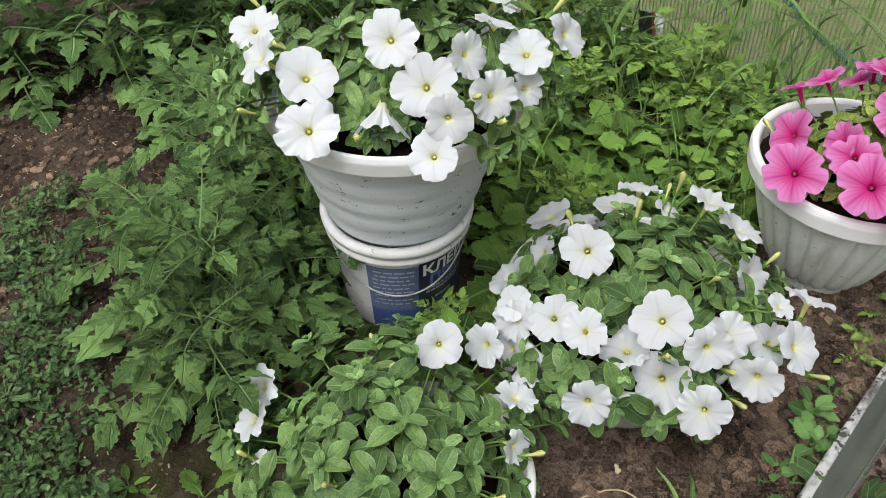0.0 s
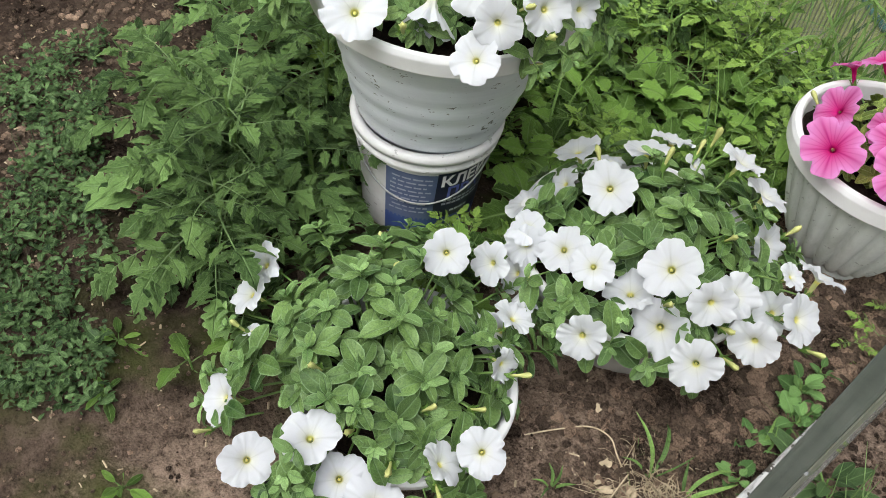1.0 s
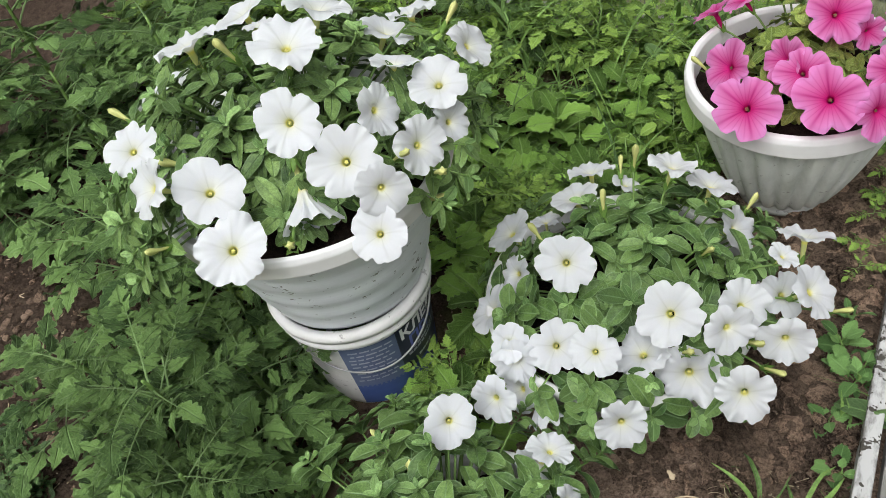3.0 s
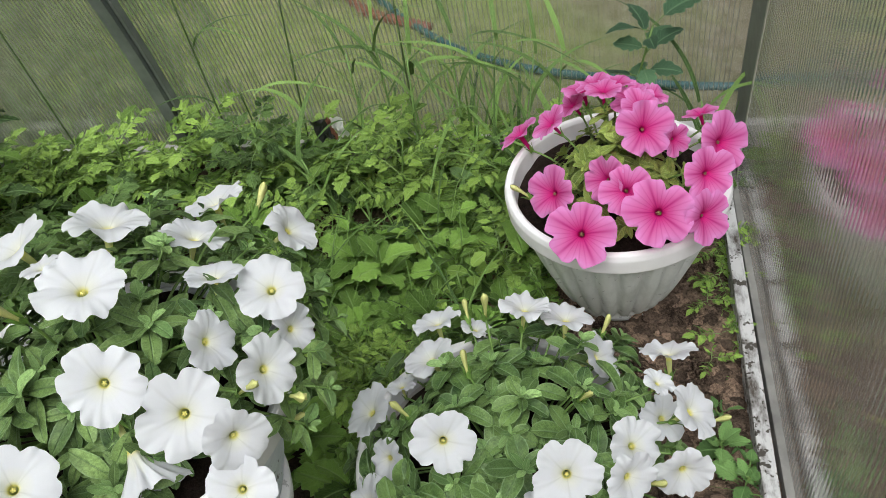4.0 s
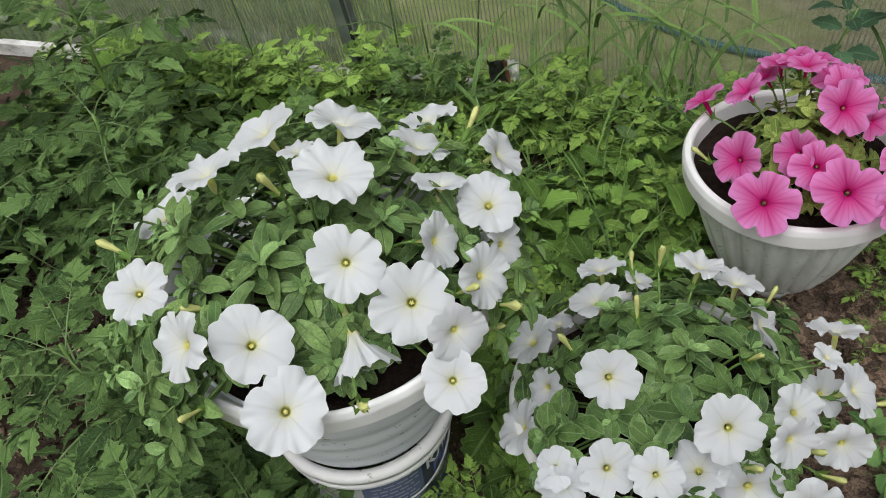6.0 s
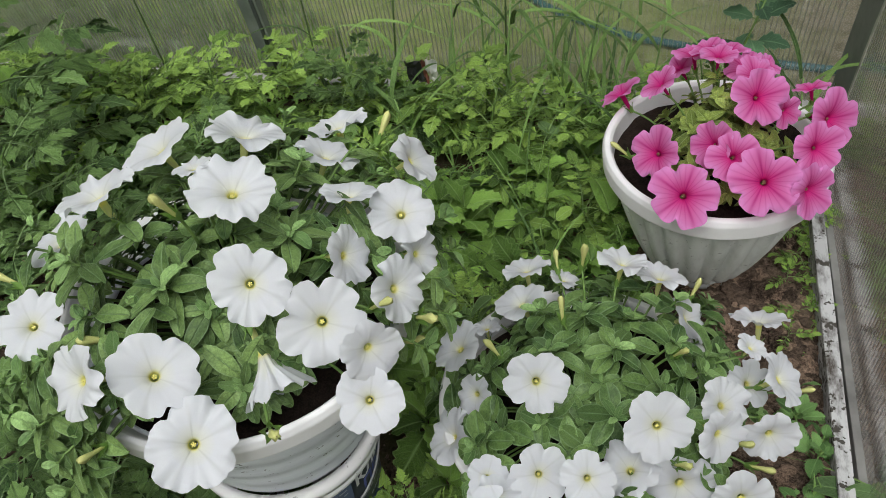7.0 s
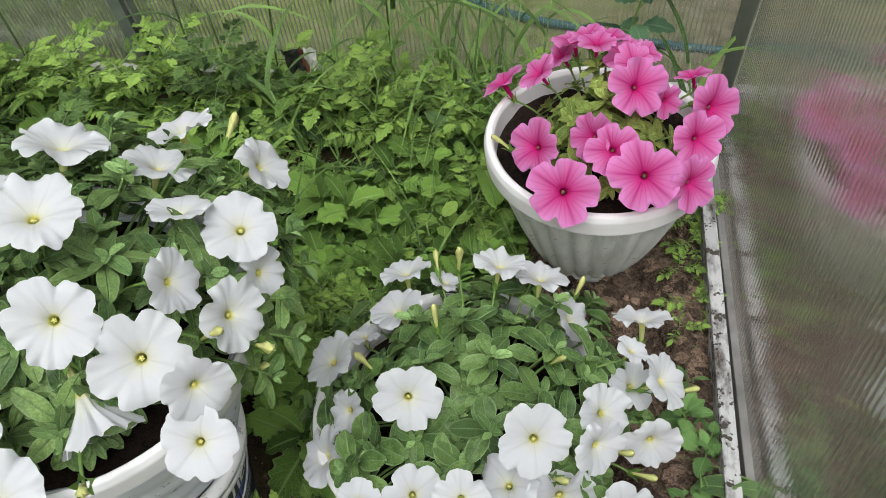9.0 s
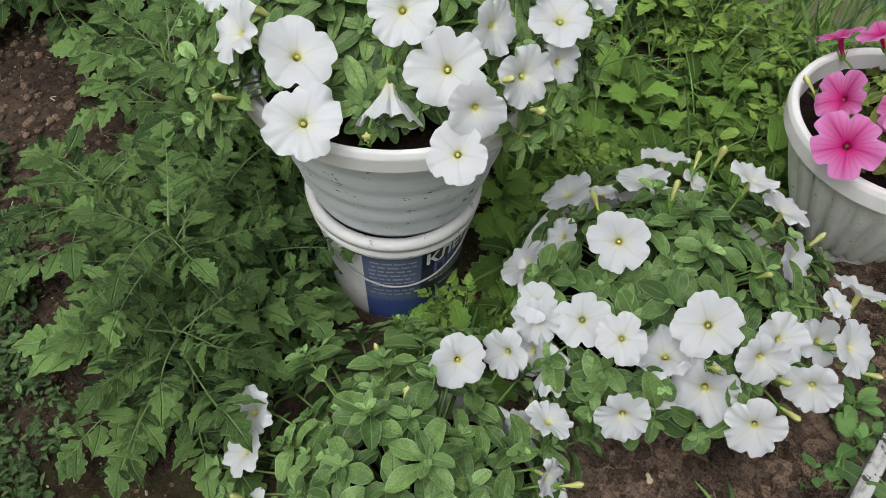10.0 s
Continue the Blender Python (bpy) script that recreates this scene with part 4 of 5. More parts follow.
    for i, (p, out, s) in enumerate(blooms):
        fading = i >= len(places)
        me = WILTED if fading else flowers[rng.randrange(len(flowers))]
        if not me.materials:
            me.materials.append(petal)
        fl = part("flower", me, None, plant, "wilting folded flower" if fading else "", back @ facing(p, out, rng.random() * 6.28, s))
        part("calyx", CALYX, M_CALYX, fl)
        if not fading:
            part("stamen", STAMEN if eye_mat is M_STAMEN else EYE_SPOT, eye_mat, fl)
        foot = p - out * s
        pts = [q - base for q in bend(c.lerp(foot, 0.45), foot, 0.008)]
        part("flower_stalk", tube_mesh("flower_stalk", pts, [0.0016] * 6, 5), M_STEM, plant)
    for p in buds:
        p = Vector(p)
        out = (p - under).normalized() + Vector((rng.uniform(-0.3, 0.3), rng.uniform(-0.3, 0.3), 0.2))
        ln = size * rng.uniform(0.95, 1.25)
        p = p - out.normalized() * ln * 0.5
        b = part("bud", BUDS[rng.randrange(3)], M_BUD, plant, "pale yellow closed bud", back @ facing(p, out, rng.random() * 6.28, ln))
        part("calyx", CALYX, M_CALYX, b, m=Matrix.Translation((0, 0, 1.0)))
        pts = [q - base for q in bend(c.lerp(p, 0.72), p, 0.006)]
        part("flower_stalk", tube_mesh("flower_stalk", pts, [0.0016] * 6, 5), M_STEM, plant)
    return plant


def open_side(a):
    """The rim shows on the side towards the edging board."""
    return 0.74 if math.cos(a - 0.35) > 0.92 else 1.0


def full_front(a):
    """Shoots reach a little over the rim towards the door."""
    return 1.04 if math.cos(a - radians(-70)) > 0.5 else 1.0


def open_front(a):
    """Shoots stay short towards the door, so that rim and soil show there."""
    if math.cos(a - radians(-52)) > 0.78:
        return 0.66
    if math.cos(a - radians(-125)) > 0.6:
        return 1.16
    return 0.72 if math.cos(a - radians(165)) > 0.9 else 1.04


# blooms: place, the way each looks (bearing and rise in degrees) and radius in millimetres
TALL_FRONT = [(-0.623, 0.613, 0.564, -58, 45, 34), (-0.564, 0.609, 0.527, -64, 49, 37), (-0.699, 0.542, 0.515, -31, 64, 37), (-0.655, 0.500, 0.480, -47, 54, 38), (-0.657, 0.685, 0.604, -6, 77, 37), (-0.533, 0.764, 0.513, -66, 69, 34), (-0.558, 0.677, 0.540, -11, 21, 28), (-0.516, 0.677, 0.500, -19, 34, 31), (-0.521, 0.601, 0.505, -46, 19, 29), (-0.520, 0.573, 0.468, -67, 55, 30), (-0.855, 0.586, 0.500, -52, 63, 32)]
TALL_BACK = [(-0.754, 0.517, 0.529, -120, 45, 33), (-0.890, 0.696, 0.497, 171, 73, 38), (-0.798, 0.681, 0.588, 161, 70, 38), (-0.769, 0.753, 0.586, -174, 65, 36), (-0.703, 0.807, 0.566, 71, 65, 41), (-0.651, 0.919, 0.491, 121, 72, 36), (-0.625, 0.820, 0.533, 56, 60, 33), (-0.583, 0.761, 0.536, 92, 67, 30), (-0.552, 0.884, 0.478, 10, 33, 32), (-0.513, 0.741, 0.479, -20, 28, 25), (-0.701, 0.704, 0.610, 106, 73, 18)]
BOWL_FRONT = [(-0.399, 0.758, 0.252, -72, 49, 37), (-0.257, 0.727, 0.239, -83, 52, 39), (-0.223, 0.694, 0.171, -72, 32, 40), (-0.283, 0.699, 0.184, -147, 77, 36), (-0.156, 0.684, 0.176, -77, 33, 34), (-0.329, 0.659, 0.221, -76, 55, 30), (-0.385, 0.669, 0.195, -71, 55, 33), (-0.444, 0.657, 0.192, -65, 54, 25), (-0.434, 0.646, 0.173, -84, 27, 31), (-0.425, 0.628, 0.133, -119, 30, 30), (-0.284, 0.614, 0.149, -66, 29, 32), (-0.188, 0.726, 0.238, -47, 26, 31), (-0.182, 0.778, 0.221, -36, 57, 32), (-0.143, 0.849, 0.170, -40, 57, 30)]
BOWL_BACK = [(-0.109, 0.843, 0.197, -1, 46, 35), (-0.126, 0.760, 0.196, -74, 19, 32), (-0.220, 0.934, 0.184, 5, 36, 36), (-0.262, 0.953, 0.241, 76, 65, 34), (-0.312, 0.943, 0.273, 68, 64, 32), (-0.446, 0.990, 0.188, 116, 63, 34), (-0.441, 0.905, 0.216, 158, 63, 35), (-0.391, 0.986, 0.178, 59, 64, 22), (-0.514, 0.834, 0.196, -166, 64, 35), (-0.491, 0.906, 0.151, 121, 70, 21), (-0.480, 0.771, 0.187, -118, 41, 26), (-0.506, 0.727, 0.151, -162, 46, 35), (-0.133, 0.929, 0.201, 95, 57, 35), (-0.151, 0.854, 0.239, 16, 63, 19)]
LOW_FRONT = [(-0.457, 0.511, 0.226, -49, 48, 31), (-0.436, 0.582, 0.176, -92, 33, 29), (-0.340, 0.528, 0.201, 66, 69, 26), (-0.363, 0.536, 0.135, -91, 21, 29), (-0.307, 0.485, 0.171, 0, 23, 23), (-0.622, 0.338, 0.160, -109, 48, 30), (-0.598, 0.300, 0.150, -123, 44, 29), (-0.507, 0.200, 0.110, -114, 36, 35)]
LOW_BACK = [(-0.417, 0.179, 0.110, -26, 62, 32), (-0.374, 0.240, 0.163, -40, 86, 34), (-0.327, 0.248, 0.120, -39, 63, 33), (-0.278, 0.260, 0.120, -44, 65, 37), (-0.225, 0.366, 0.207, -58, 60, 28), (-0.255, 0.340, 0.165, 61, 54, 27), (-0.547, 0.270, 0.151, -164, 54, 12)]
PINK_FRONT = [(-0.241, 1.046, 0.301, -90, 46, 43), (-0.142, 1.064, 0.319, -98, 44, 43), (-0.281, 1.115, 0.312, -124, 38, 36), (-0.209, 1.118, 0.332, -137, 32, 31), (-0.182, 1.094, 0.332, -94, 43, 33), (-0.156, 1.159, 0.383, -62, 42, 38), (-0.115, 1.175, 0.350, -50, 20, 23), (-0.049, 1.195, 0.325, -51, 26, 41), (-0.075, 1.124, 0.331, -62, 33, 35)]
PINK_BACK = [(-0.080, 1.073, 0.301, -46, 18, 36), (-0.074, 1.252, 0.335, 134, 69, 24), (-0.170, 1.228, 0.382, -106, 78, 29), (-0.209, 1.222, 0.404, 103, 84, 25), (-0.238, 1.286, 0.362, 142, 76, 29), (-0.256, 1.294, 0.331, 180, 57, 27), (-0.284, 1.207, 0.364, -178, 55, 27), (-0.339, 1.285, 0.286, 160, 55, 34), (-0.139, 1.261, 0.364, 4, 68, 22), (-0.190, 1.262, 0.388, 60, 74, 26), (-0.222, 1.255, 0.392, 150, 66, 25), (-0.160, 1.195, 0.392, -70, 62, 27)]
petunia(
    (-0.700, 0.70, 0.40), "white petunia in full bloom spilling over a tall pot", (-0.700, 0.70, 0.425), TALL_FRONT + TALL_BACK,
    [(-0.775, 0.576, 0.505), (-0.585, 0.515, 0.493), (-0.746, 0.480, 0.472), (-0.598, 0.926, 0.486), (-0.525, 0.652, 0.507), (-0.929, 0.648, 0.487), (-0.514, 0.677, 0.420), (-0.696, 0.640, 0.622), (-0.485, 0.656, 0.489)],
    0.0350, WHITE_FLOWERS, M_WHITE, NARROW_LEAVES, M_DULL, M_STAMEN, 11, 124, (0.205, 0.150), 0.037, drooped=((-0.625, 0.595, 0.471),), sparse=open_front)
petunia(
    (-0.338, 0.82, 0.11), "white petunia in bloom filling a low bowl", (-0.332, 0.826, 0.100), BOWL_FRONT + BOWL_BACK,
    [(-0.362, 0.940, 0.282), (-0.405, 1.005, 0.195), (-0.461, 0.812, 0.234), (-0.236, 0.820, 0.259), (-0.073, 0.871, 0.136), (-0.160, 0.741, 0.201), (-0.227, 0.691, 0.224), (-0.132, 0.735, 0.164), (-0.212, 0.982, 0.187), (-0.381, 0.855, 0.272)],
    0.0335, WHITE_FLOWERS, M_WHITE, PETUNIA_LEAVES, M_PETUNIA, M_STAMEN, 12, 84, (0.205, 0.155), 0.039, drooped=((-0.395, 0.625, 0.125),), sparse=full_front, skirt=0.96)
petunia(
    (-0.42, 0.385, 0.10), "white petunia with many leaves and few blooms", (-0.428, 0.396, 0.080), LOW_FRONT + LOW_BACK,
    [(-0.477, 0.440, 0.215), (-0.553, 0.484, 0.175), (-0.481, 0.158, 0.109), (-0.283, 0.285, 0.173), (-0.232, 0.315, 0.159), (-0.556, 0.258, 0.159), (-0.284, 0.492, 0.170), (-0.276, 0.413, 0.179), (-0.305, 0.356, 0.202), (-0.425, 0.283, 0.208), (-0.339, 0.271, 0.192)],
    0.0305, WHITE_FLOWERS, M_WHITE, PETUNIA_LEAVES, M_PETUNIA, M_STAMEN, 13, 98, (0.215, 0.165), 0.038, low=0.05, sparse=open_side, skirt=1.06)
petunia(
    (-0.194, 1.198, 0.215), "pink petunia with dark-veined blooms and yellowish leaves", (-0.190, 1.195, 0.215), PINK_FRONT + PINK_BACK,
    [(-0.33, 1.17, 0.27), (-0.05, 1.20, 0.28)],
    0.0375, PINK_FLOWERS, M_PINK, PINK_LEAVES, M_PINKLEAF, M_PINKEYE, 14, 50, (0.095, 0.150), 0.030)

# ---- tomato row ----


def tomato(at, height, count, spread, seed, lean=(0, 0)):
    rng = random.Random(seed)
    base = Vector((at[0], at[1], ground_height(*at) - 0.01))
    plant = thing("tomato_plant", base, "young green tomato plant with feathered lobed leaves in the soil", "tomato plant", "tomato row")
    top = Vector((lean[0], lean[1], height))
    pts = bend((0, 0, 0), top, 0.02, 8)
    part("stem", tube_mesh("stem", pts, [0.006 - 0.0005 * i for i in range(8)], 7), M_STEM, plant)
    for i in range(count):
        t = 0.12 + 0.88 * i / count
        p = Vector((0, 0, 0)).lerp(top, t)
        a = i * 2.4 + rng.uniform(-0.4, 0.4)
        ln = spread * rng.uniform(0.75, 1.1) * (1.15 - 0.6 * t)
        rise = 0.15 + 0.75 * t
        me = TOMATO_LEAVES[rng.randrange(len(TOMATO_LEAVES))]
        part("leaf", me, M_TOMATO, plant, m=along(p, (math.cos(a), math.sin(a), rise), (0.15 * math.cos(a), 0.15 * math.sin(a), 1), ln))
    return plant


for i, (x, y, h, n, s, lx, ly) in enumerate((
    (-0.86, 0.45, 0.28, 15, 0.26, 0.04, -0.04), (-0.79, 0.36, 0.22, 13, 0.25, 0.05, -0.02), (-0.98, 0.47, 0.22, 13, 0.26, -0.02, -0.05), (-0.93, 0.66, 0.28, 14, 0.26, 0.0, 0.0), (-1.14, 0.66, 0.22, 12, 0.26, 0.0, 0.0),
    (-0.98, 0.90, 0.24, 14, 0.22, 0.03, 0.02), (-1.25, 1.00, 0.34, 14, 0.28, 0.0, 0.0), (-1.05, 1.20, 0.20, 13, 0.22, 0.0, 0.0), (-1.42, 1.22, 0.44, 15, 0.32, 0.0, 0.0),
    (-1.62, 1.00, 0.44, 15, 0.32, 0.0, 0.0), (-0.80, 1.16, 0.14, 10, 0.18, 0.02, 0.0), (-0.84, 1.42, 0.20, 12, 0.20, 0.0, 0.0), (-1.62, 0.74, 0.32, 14, 0.32, 0.0, 0.0), (-1.78, 0.58, 0.30, 14, 0.34, 0.0, 0.0), (-1.48, 0.92, 0.26, 12, 0.28, 0.0, 0.0), (-0.80, 0.545, 0.20, 2, 0.24, 0.02, -0.03), (-1.85, 0.40, 0.30, 12, 0.32, 0.0, 0.0))):
    tomato((x, y), h, n + 9, s * 0.84, 200 + i, (lx, ly))

# ---- weeds ----


def weed(name, at, label, leaves, mat, height, count, size, seed, group="weeds in the bed", stems=1, low=0.15):
    rng = random.Random(seed)
    base = Vector((at[0], at[1], ground_height(*at) - 0.005))
    plant = thing(name, base, label, "weed", group)
    for s in range(stems):
        lean = Vector((rng.uniform(-0.45, 0.45), rng.uniform(-0.45, 0.45), 1)).normalized() * height * rng.uniform(0.6, 1.15)
        part("stem", tube_mesh("stem", bend((0, 0, 0), lean, 0.0, 5), [0.0018] * 5, 5), M_STEM, plant)
        for j in range(count):
            t = low + (1 - low) * j / max(1, count - 1)
            a = (j // 2) * 1.57 + (j % 2) * 3.14 + rng.uniform(-0.5, 0.5) + s
            ln = size * rng.uniform(0.6, 1.2) * (1.1 - 0.5 * t)
            way = Vector((math.cos(a), math.sin(a), 0.2 + 0.5 * t * t + rng.uniform(-0.3, 0.4)))
            foot = lean * t + way.normalized() * ln * rng.uniform(0.15, 0.45)
            part("leaf", leaves[rng.randrange(len(leaves))], mat, plant, m=along(foot, way, (rng.uniform(-0.5, 0.5), rng.uniform(-0.5, 0.5), 1), ln))
            part("leaf_stalk", tube_mesh("leaf_stalk", [lean * t, lean * t * 0.5 + foot * 0.5 + Vector((0, 0, 0.001)), foot], [0.0009] * 3, 4), M_STEM, plant)
    return plant


POTS = ((TALL[0], TALL[1], 0.12), (PINKP[0], PINKP[1], 0.10), (BOWL[0], BOWL[1], 0.17), (LOW[0], LOW[1], 0.15))


def free_spot(x, y, gap=0.0):
    """Clear of the pots, and not on the bare soil by the edging board."""
    if any(math.hypot(x - cx, y - cy) < r + gap for cx, cy, r in POTS):
        return False
    return not (x > -0.28 and y < 1.33) and not (x > -0.5 and y < 0.75)


rng = random.Random(31)
spots = []
for _ in range(6000):
    if len(spots) == 100:
        break
    x, y = rng.uniform(-0.95, -0.02), rng.uniform(0.60, 1.47)
    if free_spot(x, y, 0.02) and math.hypot(x + 0.70, y - 1.40) > 0.07 and noise.noise(Vector((x * 9, y * 9, 3))) > -0.22 and all(math.hypot(x - a, y - b) > 0.058 for a, b in spots):
        spots.append((x, y))
for _ in range(900):
    x, y = rng.uniform(-1.75, -0.95), rng.uniform(1.12, 1.46)
    if len(spots) < 168 and all(math.hypot(x - a, y - b) > 0.07 for a, b in spots):
        spots.append((x, y))
for i, p in enumerate(spots):
    tall = p[1] > 1.3
    h = rng.uniform(0.04, 0.13) + (0.01 if tall else 0)
    base = Vector((p[0], p[1], ground_height(*p) - 0.004))
    sort = rng.random()
    if sort < (0.20 if p[1] > 1.24 else 0.06):
        plant = thing("weed", base, "weed with feathered lobed leaves", "weed", "weeds in the bed")
        h = h + (rng.uniform(0.02, 0.12) if tall else 0.0)
        lean = Vector((rng.uniform(-0.25, 0.25), rng.uniform(-0.3, 0.1), 1)) * h
        part("stem", tube_mesh("stem", bend((0, 0, 0), lean, 0.0, 5), [0.0026, 0.0024, 0.0022, 0.0018, 0.0012], 5), M_STEM, plant)
        for j in range(13):
            a = j * 2.4 + rng.random()
            part("leaf", FEATHER_LEAVES[rng.randrange(5)], None, plant, m=along(lean * (0.1 + 0.9 * j / 12), (math.cos(a), math.sin(a), 0.25 + 0.09 * j), (0, 0, 1), rng.uniform(0.075, 0.13) * (1.1 - 0.03 * j)))
    elif sort > 0.93:
        weed("weed", p, "round-leaved pale green weed in the bed", ROUND_LEAVES, M_FEATHER, h * 0.9, 9, rng.uniform(0.045, 0.065), 500 + i, stems=1, low=0.4)
    elif sort < 0.78:
        plant = thing("weed", base, "leafy green weed with a rosette of toothed leaves", "weed", "weeds in the bed")
        big = rng.uniform(0.056, 0.092)
        for j in range(10):
            a = j * 2.4 + rng.uniform(-0.4, 0.4)
            part("leaf", WEED_LEAVES[rng.randrange(6)], M_WEED, plant, m=along((0, 0, 0.012 + (h - 0.03) * j / 10), (math.cos(a), math.sin(a), 0.25 + 0.09 * j), (rng.uniform(-0.6, 0.6), rng.uniform(-0.6, 0.6), 1), big * rng.uniform(0.8, 1.1) * (1.1 - 0.045 * j)))
    else:
        weed("weed", p, "small round-leaved weed low in the bed", CHICK_LEAVES, M_WEED, h, 14, rng.uniform(0.024, 0.036), 400 + i, stems=2)
for i in range(22):
    x, y = -1.62 + 0.061 * i + rng.uniform(-0.02, 0.02), rng.uniform(1.42, 1.50)
    plant = thing("weed", (x, y, ground_height(x, y) - 0.004), "tall feathered weed along the back board", "weed", "weeds in the bed")
    h = rng.uniform(0.06, 0.13) + (0.05 if -1.15 < x < -0.85 else 0.0)
    lean = Vector((rng.uniform(-0.3, 0.3), rng.uniform(-0.5, 0.0), 1)) * h
    part("stem", tube_mesh("stem", bend((0, 0, 0), lean, 0.0, 5), [0.0026, 0.0024, 0.0022, 0.0018, 0.0012], 5), M_STEM, plant)
    for j in range(9):
        a = j * 2.4 + rng.random()
        part("leaf", FEATHER_LEAVES[rng.randrange(5)], None, plant, m=along(lean * (0.2 + 0.8 * j / 10), (math.cos(a), math.sin(a), 0.2 + 0.08 * j), (0, 0, 1), rng.uniform(0.085, 0.14)))
under = []
while len(under) < 420:
    x, y = rng.uniform(-1.5, -0.02), rng.uniform(0.60, 1.535)
    if x < -0.95 and y < 1.05 or not free_spot(x, y) or noise.noise(Vector((x * 9, y * 9, 3))) < -0.12:
        continue
    p = Vector((x, y, ground_height(x, y) + 0.05 * rng.random() ** 1.4 + (0.05 * rng.random() if y > 1.3 else 0)))
    a = rng.random() * 6.28
    under.append((WEED_LEAVES[rng.randrange(5)] if rng.random() < 0.6 else CHICK_LEAVES[rng.randrange(4)], along(p, (math.cos(a), math.sin(a), rng.uniform(-0.1, 0.8)), (0, 0, 1), rng.uniform(0.016, 0.036))))
joined("weed_cover", under, M_WEED, None, "mixed low green weeds covering the bed between the pots", "weed")


def grass_tuft(at, height, count, seed, spread=0.02, label="tuft of green grass with arching blades"):
    rng = random.Random(seed)
    base = Vector((at[0], at[1], ground_height(*at) - 0.006))
    tuft = thing("grass_tuft", base, label, "grass")
    for _ in range(count):
        a = rng.random() * 6.28
        h = height * rng.uniform(0.55, 1.1)
        m = Matrix.Translation((rng.uniform(-1, 1) * spread, rng.uniform(-1, 1) * spread, 0)) @ Matrix.Rotation(a, 4, "Z") @ Matrix.Rotation(rng.uniform(-0.3, 0.1), 4, "X") @ Matrix.Scale(h, 4)
        part("blade", GRASS_BLADES[rng.randrange(6)], M_GRASS, tuft, m=m)


def tall_grass(at, height, seed):
    """A coarse grass: one jointed stalk with long arching blades."""
    rng = random.Random(seed)
    base = Vector((at[0], at[1], ground_height(*at) - 0.006))
    ob = thing("tall_grass", base, "tall coarse grass with broad arching blades by the back wall", "grass", "tall grasses at the back")
    top = Vector((rng.uniform(-0.04, 0.04), rng.uniform(-0.05, 0.02), height))
    part("stalk", tube_mesh("stalk", bend((0, 0, 0), top, 0.0, 6), [0.0028 - 0.0003 * i for i in range(6)], 6), M_GRASS, ob)
    for j in range(6):
        a = j * 2.6 + rng.uniform(-0.5, 0.5)
        p = top * (0.25 + 0.15 * j)
        m = Matrix.Translation(p) @ Matrix.Rotation(a, 4, "Z") @ Matrix.Rotation(rng.uniform(-0.6, -0.1), 4, "X") @ Matrix.Scale(rng.uniform(0.13, 0.21), 4)
        part("blade", BROAD_BLADES[rng.randrange(5)], M_GRASS, ob, m=m)


BROAD_BLADES = [blade_mesh("blade", 20 + i, 0.044 + 0.012 * (i % 3), 0.5 + 0.2 * i, 12) for i in range(5)]
for i, (x, y, h) in enumerate(((-0.66, 1.50, 0.30), (-0.60, 1.51, 0.34), (-0.56, 1.48, 0.28), (-0.47, 1.50, 0.30), (-0.42, 1.51, 0.30), (-0.36, 1.49, 0.26), (-0.30, 1.50, 0.27), (-0.02, 1.45, 0.2)  , (-0.70, 1.36, 0.18))):
    tall_grass((x, y), h, 560 + i)


def seed_stalk(foot, top, blades, seed):
    """A straight jointed grass stalk with a few broad drooping blades."""
    rng = random.Random(seed)
    base, top = Vector(foot), Vector(top)
    ob = thing("tall_grass", base, "straight dark green grass stalk by the back wall", "grass", "tall grasses at the back")
    pts = bend((0, 0, 0), top - base, 0.0, 8)
    part("stalk", tube_mesh("stalk", pts, [0.0021 - 0.0001 * i for i in range(8)], 6), M_STALK, ob)
    for t in (0.35, 0.65, 0.9):
        p = (top - base) * t
        part("joint", tube_mesh("joint", [p - Vector((0, 0, 0.003)), p, p + Vector((0, 0, 0.003))], [0.0020, 0.0028, 0.0020], 6), M_STALK, ob)
    for t, a, ln in blades:
        m = Matrix.Translation((top - base) * t) @ Matrix.Rotation(a, 4, "Z") @ Matrix.Rotation(rng.uniform(-0.5, -0.3), 4, "X") @ Matrix.Scale(ln, 4) @ Matrix.Diagonal((1.5, 1, 1, 1))
        part("blade", BROAD_BLADES[3 + seed % 2], M_GRASS, ob, m=m)


seed_stalk((-1.268, 1.50, 0.03), (-1.306, 1.50, 0.52), (), 1)
seed_stalk((-0.934, 1.50, 0.03), (-0.940, 1.50, 0.47), ((0.72, 4.4, 0.13), (0.70, 5.2, 0.12), (0.45, 1.9, 0.11)), 2)
seed_stalk((-0.785, 1.50, 0.03), (-0.745, 1.50, 0.46), ((0.40, 1.3, 0.13),), 3)
seed_stalk((-0.86, 1.49, 0.03), (-0.87, 1.48, 0.27), ((0.8, 4.7, 0.18),), 4)
seed_stalk((-0.56, 1.50, 0.03), (-0.55, 1.50, 0.44), ((0.55, 4.6, 0.16), (0.6, 1.6, 0.17)), 5)
